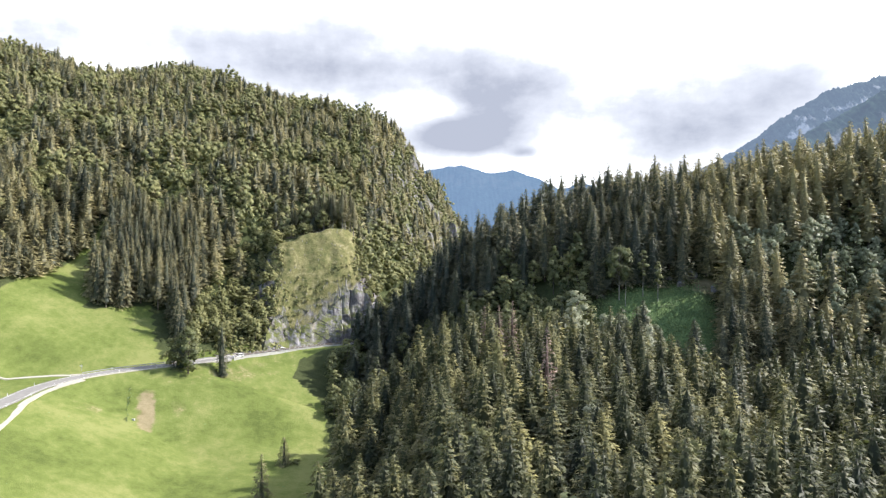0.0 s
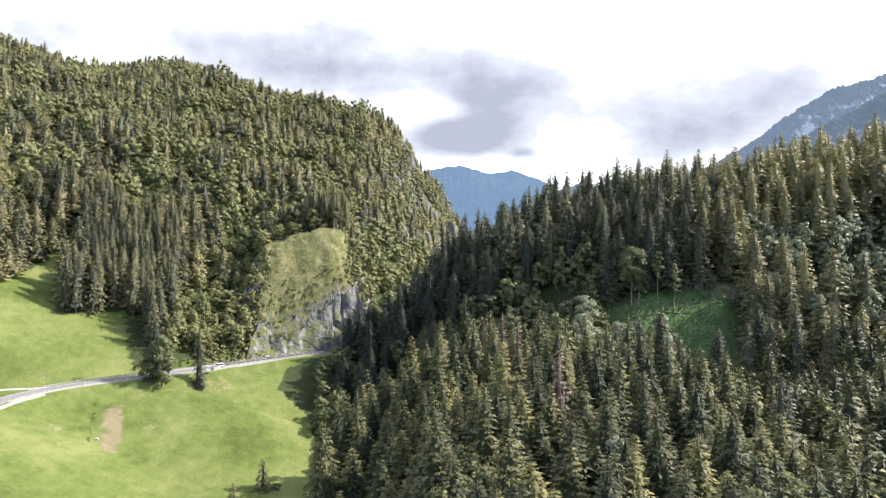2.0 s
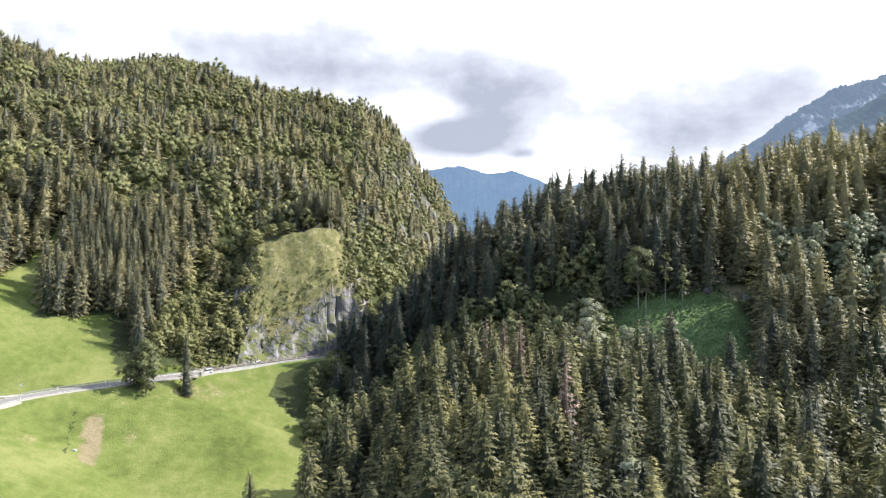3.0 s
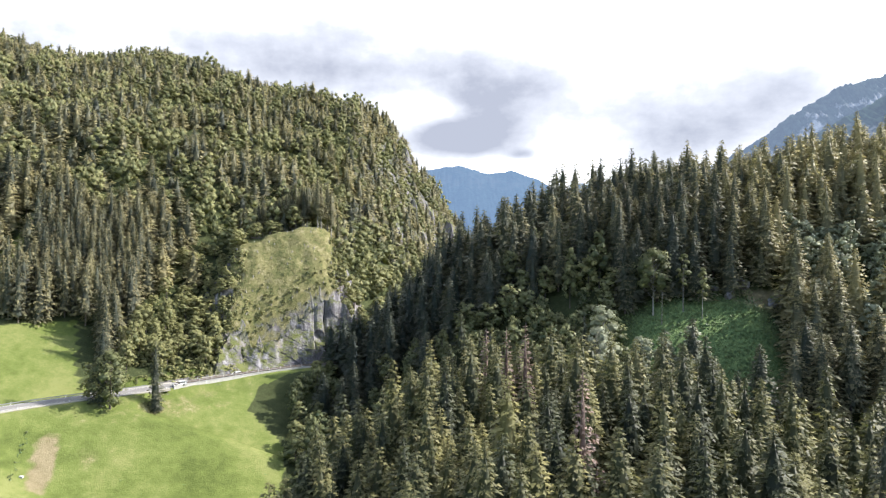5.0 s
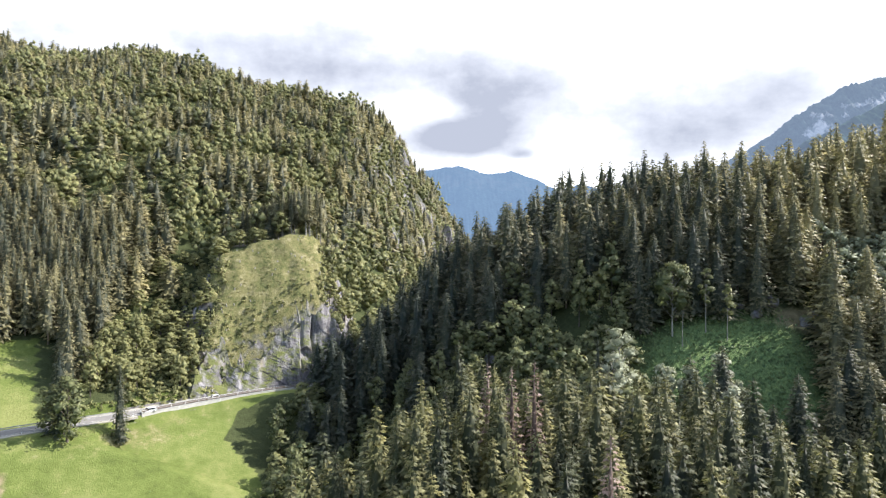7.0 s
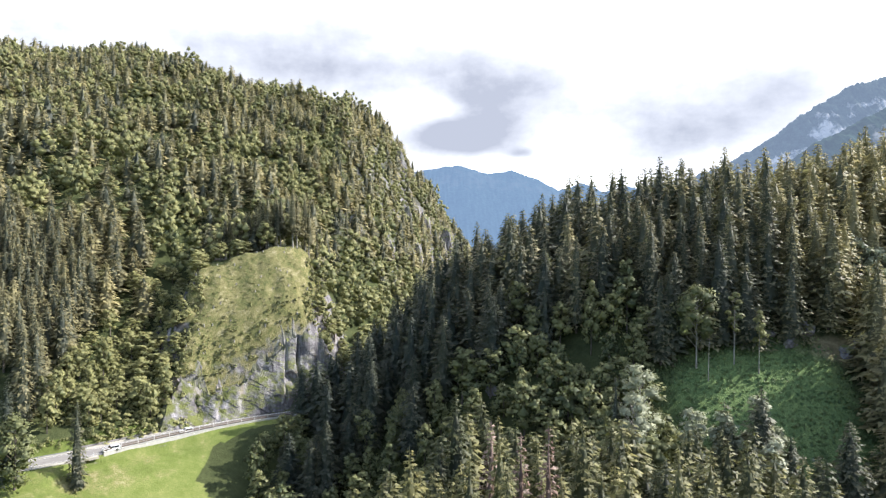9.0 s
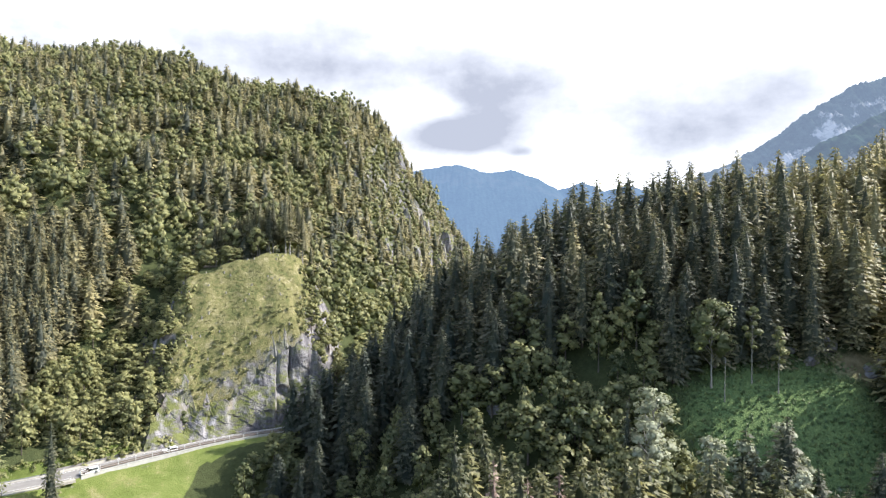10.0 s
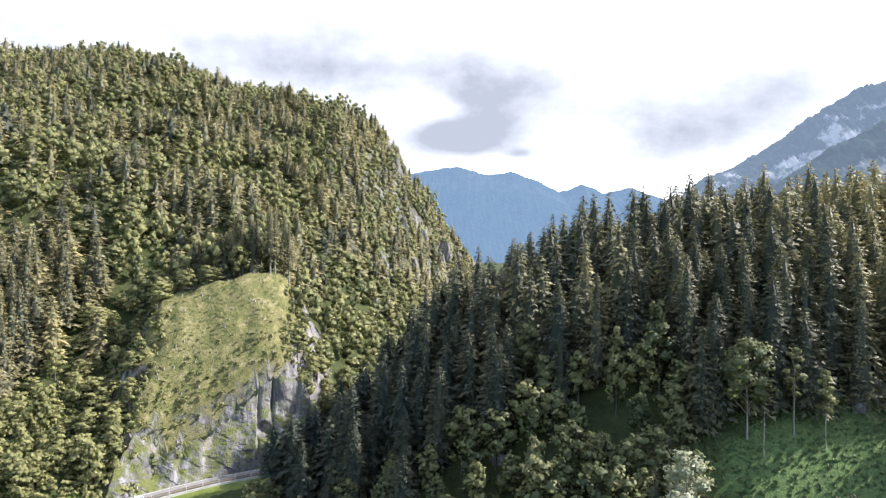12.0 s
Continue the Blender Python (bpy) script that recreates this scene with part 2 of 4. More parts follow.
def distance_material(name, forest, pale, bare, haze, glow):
    """A mountainside far off: woods, and pale rock along its cliff band, with haze mixed in as a bluish emission."""
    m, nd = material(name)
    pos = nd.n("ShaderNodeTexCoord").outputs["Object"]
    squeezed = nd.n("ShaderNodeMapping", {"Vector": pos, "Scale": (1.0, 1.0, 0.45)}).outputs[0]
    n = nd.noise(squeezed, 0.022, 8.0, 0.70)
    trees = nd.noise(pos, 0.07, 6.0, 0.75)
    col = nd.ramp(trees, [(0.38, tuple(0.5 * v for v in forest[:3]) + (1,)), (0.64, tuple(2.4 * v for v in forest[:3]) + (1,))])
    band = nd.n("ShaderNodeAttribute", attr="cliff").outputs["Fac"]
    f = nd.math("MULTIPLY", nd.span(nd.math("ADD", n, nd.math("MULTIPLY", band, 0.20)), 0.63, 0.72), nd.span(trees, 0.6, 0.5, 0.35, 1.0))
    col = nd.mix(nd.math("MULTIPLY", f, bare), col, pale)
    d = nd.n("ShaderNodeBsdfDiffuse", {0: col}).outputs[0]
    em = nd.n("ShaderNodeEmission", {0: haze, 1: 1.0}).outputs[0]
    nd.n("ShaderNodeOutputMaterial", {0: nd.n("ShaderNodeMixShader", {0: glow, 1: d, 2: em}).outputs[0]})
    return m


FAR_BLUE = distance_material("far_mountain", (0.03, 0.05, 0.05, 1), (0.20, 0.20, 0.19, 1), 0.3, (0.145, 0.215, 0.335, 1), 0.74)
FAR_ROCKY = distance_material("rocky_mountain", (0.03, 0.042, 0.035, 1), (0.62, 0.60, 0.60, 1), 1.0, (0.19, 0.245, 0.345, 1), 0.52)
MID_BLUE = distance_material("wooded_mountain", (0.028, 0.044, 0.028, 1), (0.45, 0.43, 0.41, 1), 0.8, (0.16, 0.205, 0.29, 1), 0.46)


# ---- the lie of the land ----
def ss(a, b, v):
    u = np.clip((v - a) / (b - a), 0, 1)
    return u * u * (3 - 2 * u)


def smin(a, b, k):
    h = np.clip(0.5 + 0.5 * (b - a) / k, 0, 1)
    return b + (a - b) * h - k * h * (1 - h)


def smax(a, b, k):
    return -smin(-a, -b, k)


ROAD = [(-118, -200), (-124, 60), (-130, 140), (-134, 180), (-137, 203), (-133, 221), (-119, 237), (-97, 254), (-79, 273), (-61, 289), (-38, 304),
        (-16, 330), (-4, 385)]
GORGE = ROAD[:-2] + [(-20, 328), (0, 400), (24, 500), (52, 650), (90, 900), (110, 1600)]


def curve_points(pts, step):
    """A smooth line through pts (Catmull-Rom), cut in even steps."""
    p = np.array(pts, float)
    p = np.vstack([2 * p[0] - p[1], p, 2 * p[-1] - p[-2]])
    out = []
    for i in range(1, len(p) - 2):
        t = np.linspace(0, 1, 24, endpoint=False)[:, None]
        out.append(0.5 * (2 * p[i] + (p[i + 1] - p[i - 1]) * t + (2 * p[i - 1] - 5 * p[i] + 4 * p[i + 1] - p[i + 2]) * t ** 2
                          + (3 * p[i] - p[i - 1] - 3 * p[i + 1] + p[i + 2]) * t ** 3))
    q = np.vstack(out + [p[-2:-1]])
    run = np.concatenate([[0], np.cumsum(np.linalg.norm(np.diff(q, axis=0), axis=1))])
    s = np.arange(0, run[-1], step)
    return np.stack([np.interp(s, run, q[:, k]) for k in range(q.shape[1])], 1)


def side_distance(pts, x, y):
    """Distance from a line, positive to its left, and how far along it the nearest point lies."""
    pts = np.asarray(pts, float)
    best, sign, along, run = np.full(x.shape, 1e9), np.ones(x.shape), np.zeros(x.shape), 0.0
    for (ax, ay), (bx, by) in zip(pts[:-1], pts[1:]):
        dx, dy = bx - ax, by - ay
        ln = math.hypot(dx, dy)
        t = np.clip(((x - ax) * dx + (y - ay) * dy) / ln ** 2, 0, 1)
        d = np.hypot(x - ax - t * dx, y - ay - t * dy)
        near = d < best
        best = np.where(near, d, best)
        sign = np.where(near, np.sign(dx * (y - ay) - dy * (x - ax)), sign)
        along = np.where(near, run + t * ln, along)
        run += ln
    return best * sign, along


ROAD_LINE, GORGE_LINE = curve_points(ROAD, 4.0), curve_points(GORGE, 6.0)


def waves(x, y, scale, seed, octaves=4):
    """Smooth random relief, about -1 to 1, from sums of turned sine waves."""
    r = np.random.RandomState(seed)
    z, amp, k, total = np.zeros_like(x), 1.0, 2 * math.pi / scale, 0.0
    for _ in range(octaves):
        for _ in range(4):
            a = r.uniform(0, 2 * math.pi)
            z = z + amp * np.sin(k * r.uniform(0.7, 1.4) * (x * math.cos(a) + y * math.sin(a)) + r.uniform(0, 6.3)) / 2.6
        total += amp
        amp, k = amp * 0.5, k * 2.03
    return z / total


def crest(x):
    """Height of the wooded hill's ridge."""
    return np.interp(x, [-60, -40, -20, 5, 22, 66, 103, 142, 229, 420], [-22, -8, 10, 27, 40, 58, 65, 68, 86, 120])


def knoll_part(x, y):
    q = x + 0.25 * (y - 300)
    q = q + 4.5 * waves(x, y, 26, 81) + 2.5 * waves(x, y, 7, 82, 2)
    return ss(-101, -79, q) * ss(-22, -45, q) * ss(268, 285, y) * ss(385, 345, y)


def mountain_top(x, y):
    """Height of the mountain's rounded top."""
    ridge = np.interp(x, [-620, -520, -470, -420, -380, -330, -290, -240, -180, -140, -90, -40, 0], RIDGE)
    return ridge + 5 * waves(x, y, 90, 9) - 0.5 * np.maximum(y - 680, 0)


RIDGE = [330, 285, 268, 242, 217, 212, 242, 230, 203, 199, 202, 174, 150]


def land(x, y):
    x, y = np.asarray(x, float), np.asarray(y, float)
    s, along = side_distance(GORGE_LINE, x, y)
    # valley floor
    low = -24 + 22 * ss(-42, 12, x) - 9 * ss(45, 76, x) + 9 * ss(185, 225, y) * ss(20, 50, x) - 14 * ss(205, 240, y) * ss(40, 0, x) + 0.8 * waves(x, y, 60, 3)
    # mountainside above the road and the gorge
    k = np.interp(y, [0, 290, 330, 415, 620, 700], [0.56, 0.58, 0.75, 1.15, 1.65, 1.7])
    shelf = 15 * ss(238, 214, y)
    wall = ss(-97, -91, x) * ss(-22, -30, x) * (y > 240)
    up = np.where(s > 0, k * np.maximum(s - 4.0 - shelf, 0) + 0.04 * np.minimum(s, shelf), 0.46 * np.minimum(s + 5.5 - 2.5 * wall, 0) - 2.3 * wall * ss(-3.4, -4.8, s))
    face = 80 + 0.45 * (np.maximum(y, 275) - 400) - 0.30 * (np.maximum(x, -215) + 97) - 0.17 * np.minimum(x + 215, 0) + 7 * waves(x, y, 150, 5) * ss(20, 120, s)
    # grassy knoll that ends in a rock face over the road
    kn = knoll_part(x, y)
    rim = np.interp(x + 0.25 * (y - 300), [-95, -75, -60, -45], [8, 12, 20, 26])
    crown_z = np.interp(x + 0.25 * (y - 300), [-98, -50], [45, 60])
    dome = rim * ss(10.0, 17.0, s) + (crown_z - rim) * np.clip((s - 13) / 25, 0, 1) ** 0.85 + 1.5 * waves(x, y, 15, 13) * ss(10, 18, s)
    up = up * (1 - kn) + np.maximum(dome, up) * kn
    face = face * (1 - kn) + np.maximum(face, 66) * kn
    top = mountain_top(x, y)
    left = smin(smin(up, face, 14), top, 30) + (2.5 * waves(x, y, 40, 11) + 7 * waves(x, y, 85, 83, 2)) * ss(35, 110, s)
    # wooded hill opposite
    dy = np.maximum(326 - y, 0)
    right = crest(x) - 0.0053 * np.minimum(dy, 95) ** 2 - 1.0 * np.maximum(dy - 95, 0) - 0.35 * np.maximum(y - 330, 0) + 2.0 * waves(x, y, 45, 17)
    right = right - 40 * ss(-25, -60, x) - 60 * ss(700, 500, y) * ss(330, 700, y)
    z = smax(smax(low, right, 8), left, 5)
    # level shelf under the road
    r, _ = side_distance(ROAD_LINE, x, y)
    bench = np.where(r < 0, wall, 0)
    hold = ss(4.2 - 2.8 * bench, 9.0 - 6.0 * bench, np.abs(r))
    z = z * hold - 0.15 * (1 - hold)
    far = ss(900, 2500, np.hypot(x, y - 300))
    return z * (1 - far) + far * 10


KNOLL_AT = float(side_distance(GORGE_LINE, np.array([-57.0]), np.array([294.0]))[1][0])


def land_at(x, y):
    return float(land(np.array([x]), np.array([y]))[0])


def meadow_masks(x, y):
    """Where grass grows: mown meadow, dry rough grass, lush clearing, bare earth."""
    r, _ = side_distance(ROAD_LINE, x, y)
    s, along = side_distance(GORGE_LINE, x, y)
    right_edge = np.interp(y, [60, 100, 150, 200, 250, 262], [-24, -26, -29, -36, -50, -66])
    low = (r < 0) & (x < right_edge) & (y < 300)
    strip_l, strip_r = np.interp(y, [238, 310], [-186, -176]), np.interp(y, [250, 318], [-152, -175])
    up = (r > 0) & (((r < 40) & (x < 1 - 0.627 * (y - 59))) | ((x > strip_l) & (x < strip_r) & (y < 315) & (x < -130)) | ((y < 240) & (r < 75)))
    verge = (np.abs(r) < 9) & (y < 320)
    meadow = (low | up | verge).astype(float)
    knoll = ss(0.6, 0.97, knoll_part(x, y)) * ss(3, 8, s) * ss(44, 38, s)
    bank = np.exp(-((x + 88) / 26) ** 2) * ss(-26, -10, r) * ss(-3, -6, r) * 0.45 + np.exp(-((x + 96) / 6) ** 2 - ((y - 219) / 5) ** 2) * 0.55 + np.exp(-((x + 118) / 6) ** 2 - ((y - 200) / 6) ** 2) * 0.42
    dry = np.maximum(knoll, bank * meadow)
    lush = np.exp(-(((x - 84) / 24) ** 4 + ((y - 232) / 19) ** 4))
    earth = 0.95 * np.exp(-((x + 109.0 + (y - 221.5) * 0.42) / 3.2) ** 4 - ((y - 212) / 11.0) ** 6) + 0.6 * np.exp(-((x - 112) / 16) ** 2 - ((y - 246) / 5) ** 2)
    return meadow, dry, lush, earth


def mesh_object(name, verts, faces, mats, index=None, attrs=None, smooth=True, parent=None):
    """A mesh from arrays of points and of triangles or quads."""
    verts, faces = np.asarray(verts, np.float32), np.asarray(faces, np.int32)
    me = bpy.data.meshes.new(name)
    n, k = faces.shape
    me.vertices.add(len(verts))
    me.vertices.foreach_set("co", verts.ravel())
    me.loops.add(n * k)
    me.loops.foreach_set("vertex_index", faces.ravel())
    me.polygons.add(n)
    me.polygons.foreach_set("loop_start", np.arange(0, n * k, k, dtype=np.int32))
    for m in mats:
        me.materials.append(m)
    if index is not None:
        me.polygons.foreach_set("material_index", np.asarray(index, np.int32))
    me.polygons.foreach_set("use_smooth", np.full(n, smooth, dtype=bool))
    for key, v in (attrs or {}).items():
        v = np.asarray(v, np.float32)
        if v.ndim == 2:
            me.attributes.new(key, "FLOAT_VECTOR", "POINT").data.foreach_set("vector", v.ravel())
        else:
            me.attributes.new(key, "FLOAT", "POINT").data.foreach_set("value", v)
    me.update(calc_edges=True)
    ob = new(name, me)
    ob.parent = parent
    return ob


def grid_faces(nu, nv):
    i = np.arange(nu - 1)[:, None] * nv + np.arange(nv - 1)[None, :]
    return np.stack([i, i + nv, i + nv + 1, i + 1], -1).reshape(-1, 4)


def spaced(stops):
    return np.concatenate([np.arange(a, b, d) for a, b, d in stops] + [[stops[-1][1]]])


gx = spaced([(-4600, -900, 370), (-900, -400, 25), (-400, -210, 6), (-210, -105, 2.5), (-105, -28, 1.25), (-28, 130, 2.5), (130, 330, 6), (330, 1000, 30), (1000, 4600, 400)])
gy = spaced([(-4600, -500, 410), (-500, 60, 28), (60, 240, 2.5), (240, 345, 1.25), (345, 720, 6), (720, 1200, 30), (1200, 4600, 340)])
GX, GY = np.meshgrid(gx, gy, indexing="ij")
px, py = GX.ravel(), GY.ravel()
pz = land(px, py)
masks = dict(zip(("meadow", "dry", "lush", "earth"), meadow_masks(px, py)))
ground = mesh_object("ground", np.stack([px, py, pz], 1), grid_faces(len(gx), len(gy)), [GROUND], attrs=masks)
tagged(ground, "mown alpine meadow, wooded slopes and forest floor", "ground", kind="structure")


# ---- mountains in the distance ----
def range_mesh(name, mat, label, x0, x1, y0, depth, height, seed, nu=620, nv=60, rough=0.12, cliff_at=0.22, jag=0.012):
    """A mountain range: a crest of the given heights along x, falling off to both sides."""
    u, v = np.meshgrid(np.linspace(0, 1, nu), np.linspace(-1, 1, nv), indexing="ij")
    x = x0 + (x1 - x0) * u
    h = height(x)
    y = y0 + depth * v
    prof = 1 - np.abs(v) ** 1.15
    z = h * prof * (1 + rough * waves(x, y, 420, seed, 5) * (0.35 + np.abs(v))) + 0.012 * h * waves(x, y, 60, seed + 1, 3)
    z = z + jag * h * np.random.RandomState(seed).uniform(-1, 1, z.shape) * (np.abs(v) < 0.6)
    cliff = np.exp(-((v + cliff_at + 0.06 * waves(x, y, 300, seed + 2, 3)) / 0.13) ** 2)
    ob = mesh_object(name, np.stack([x, y, z], -1).reshape(-1, 3), grid_faces(nu, nv), [mat], attrs={"cliff": cliff.ravel()})
    return tagged(ob, label, "mountain", kind="structure")


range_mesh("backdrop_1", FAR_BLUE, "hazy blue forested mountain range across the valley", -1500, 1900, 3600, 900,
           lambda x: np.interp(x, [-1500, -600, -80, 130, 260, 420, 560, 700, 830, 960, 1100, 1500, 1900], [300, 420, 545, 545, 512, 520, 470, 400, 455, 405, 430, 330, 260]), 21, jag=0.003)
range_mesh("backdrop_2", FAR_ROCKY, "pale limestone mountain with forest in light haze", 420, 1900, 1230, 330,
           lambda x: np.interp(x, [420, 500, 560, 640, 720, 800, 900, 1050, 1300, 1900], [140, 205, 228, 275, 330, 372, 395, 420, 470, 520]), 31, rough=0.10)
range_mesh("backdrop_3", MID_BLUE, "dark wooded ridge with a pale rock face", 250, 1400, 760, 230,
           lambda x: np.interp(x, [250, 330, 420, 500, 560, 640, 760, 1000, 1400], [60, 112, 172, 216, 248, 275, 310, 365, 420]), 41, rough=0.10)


# ---- trees ----
def unit(v):
    v = np.asarray(v, float)
    return v / np.maximum(np.linalg.norm(v, axis=-1, keepdims=True), 1e-6)


def spruce_shape(rng, height, radius, bare, count, tufts, size, lean=0.0, one_side=0.0, heart=0.50, rings=6, sides=7, taper=0.70):
    """Needle crown of a spruce: drooping branches in a loose spiral, each hung with tufts of needles, round a thin
    solid heart coloured dark as the crown's inner shade. Gives points, triangles, how far out on its branch each point
    is, and the crown's own smooth normal there."""
    i = np.arange(count)
    f = 1 - (1 - (i + rng.uniform(0, 1, count)) / count) ** 0.86
    f = np.clip(f, 0, 0.985)
    a = i * 2.39996 + rng.uniform(-0.6, 0.6, count)
    r = radius * (1 - f) ** (taper + 0.12 * f) * (0.72 + 0.28 * np.minimum(1, f * 4 + 0.1)) * (1 + 0.12 * np.cos(a - rng.uniform(0, 6.28))) + 0.15
    ln = r * np.where(rng.uniform(0, 1, count) < 0.75, rng.uniform(0.85, 1.12, count), rng.uniform(0.6, 0.85, count))
    if one_side:
        ln = np.where((np.cos(a) < -0.2) & (f < 0.6), ln * (1 - one_side), ln)
    h = height * (bare + (1 - bare) * f)
    drop, hook = ln * (0.66 - 0.40 * f) * rng.uniform(0.7, 1.3, count), 0.2 * ln * rng.uniform(0.2, 1.2, count)
    wide = ln * rng.uniform(0.30, 0.50, count) + 0.2

    def spread(v):
        return np.repeat(v, tufts)
    m = count * tufts
    t = (np.tile((np.arange(tufts) + 0.5) / tufts, count) + rng.uniform(-0.5, 0.5, m) / tufts) * 0.62 + 0.38
    side = rng.uniform(-1, 1, m) * spread(wide) * (1.25 - t)
    A, L = spread(a), spread(ln)
    out, across = np.stack([np.cos(A), np.sin(A), 0 * A], 1), np.stack([-np.sin(A), np.cos(A), 0 * A], 1)
    z = spread(h) - spread(drop) * t + spread(hook) * t ** 3 - np.abs(side) * rng.uniform(0.1, 0.7, m)
    p = out * (L * t)[:, None] + across * side[:, None] + np.stack([0 * z, 0 * z, z], 1)
    axis = unit(out * 0.8 + across * (np.sign(side) * rng.uniform(0.1, 0.9, m))[:, None] + rng.normal(0, 0.25, (m, 3)) - (0, 0, 0.45))
    flat = unit(np.cross(axis, rng.normal(0, 0.5, (m, 3)) + (0, 0, 1)))
    k = (size * (0.30 + 0.70 * spread((1 - f) ** 0.75)) * rng.uniform(0.6, 1.4, m))[:, None]
    V = np.stack([p - flat * k * 0.30, p + flat * k * 0.30, p + axis * k], 1).reshape(-1, 3)
    F = np.arange(3 * m).reshape(-1, 3)
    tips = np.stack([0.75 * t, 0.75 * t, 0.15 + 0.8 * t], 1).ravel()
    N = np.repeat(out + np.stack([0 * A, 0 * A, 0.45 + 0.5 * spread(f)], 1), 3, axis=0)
    # solid heart round the trunk, darkest tone, painting the crown's inner shade
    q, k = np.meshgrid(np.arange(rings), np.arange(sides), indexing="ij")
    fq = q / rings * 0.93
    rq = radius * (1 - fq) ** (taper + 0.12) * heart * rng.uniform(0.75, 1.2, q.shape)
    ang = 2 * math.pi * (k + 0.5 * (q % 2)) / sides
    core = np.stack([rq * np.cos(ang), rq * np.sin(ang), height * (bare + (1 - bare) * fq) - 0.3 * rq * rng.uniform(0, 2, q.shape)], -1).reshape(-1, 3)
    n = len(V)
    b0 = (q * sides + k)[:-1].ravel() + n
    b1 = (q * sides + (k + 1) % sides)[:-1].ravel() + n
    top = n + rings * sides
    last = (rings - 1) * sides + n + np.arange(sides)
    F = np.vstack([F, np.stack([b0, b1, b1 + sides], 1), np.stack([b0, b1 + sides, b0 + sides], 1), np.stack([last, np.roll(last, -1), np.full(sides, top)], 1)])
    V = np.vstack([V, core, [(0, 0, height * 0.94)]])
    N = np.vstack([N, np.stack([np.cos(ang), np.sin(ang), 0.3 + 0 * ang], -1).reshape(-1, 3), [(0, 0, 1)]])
    # leading shoot
    n, foot = len(V), 0.94 * height
    V = np.vstack([V, [(0.18, 0, foot), (-0.11, 0.15, foot), (-0.11, -0.15, foot), (0, 0, height * 1.01)]])
    F = np.vstack([F, [(n, n + 1, n + 3), (n + 1, n + 2, n + 3), (n + 2, n, n + 3)]])
    N = np.vstack([N, [(1, 0, 0.6), (-0.5, 0.8, 0.6), (-0.5, -0.8, 0.6), (0, 0, 1)]])
    V[:, 0] += lean * (V[:, 2] / height) ** 2
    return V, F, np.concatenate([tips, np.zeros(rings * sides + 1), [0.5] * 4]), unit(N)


def trunk_shape(height, radius, sides=7, rings=6, bend=0.0):
    V, F = [], []
    for i in range(rings):
        t = i / (rings - 1)
        r = radius * ((1 - t) ** 0.8 * 0.96 + 0.04) * (1.35 if i == 0 else 1)
        for k in range(sides):
            a = 6.283 * k / sides
            V.append((math.cos(a) * r + bend * t * t, math.sin(a) * r, height * t - (0.8 if i == 0 else 0)))
    for i in range(rings - 1):
        for k in range(sides):
            a, b = i * sides + k, i * sides + (k + 1) % sides
            F += [(a, b, b + sides), (a, b + sides, a + sides)]
    return np.array(V), np.array(F)


def limb(p, q, r0, r1, sides=5):
    """A tapered limb from p to q."""
    p, q = Vector(p), Vector(q)
    d = (q - p).normalized()
    u = d.orthogonal().normalized()
    v = d.cross(u)
    V = [tuple(c + (u * math.cos(6.283 * k / sides) + v * math.sin(6.283 * k / sides)) * r) for c, r in ((p, r0), (q, r1)) for k in range(sides)]
    F = []
    for k in range(sides):
        a, b = k, (k + 1) % sides
        F += [(a, b, b + sides), (a, b + sides, a + sides)]
    return np.array(V), np.array(F)


HEART_V = np.array([(1, 0, 0), (0, 1, 0), (-1, 0, 0), (0, -1, 0), (0, 0, 1), (0, 0, -1)], float)
HEART_F = np.array([(0, 1, 4), (1, 2, 4), (2, 3, 4), (3, 0, 4), (1, 0, 5), (2, 1, 5), (3, 2, 5), (0, 3, 5)])


def join(parts):
    V, F, n = [], [], 0
    for v, f in parts:
        V.append(v), F.append(f + n)
        n += len(v)
    return np.vstack(V), np.vstack(F)


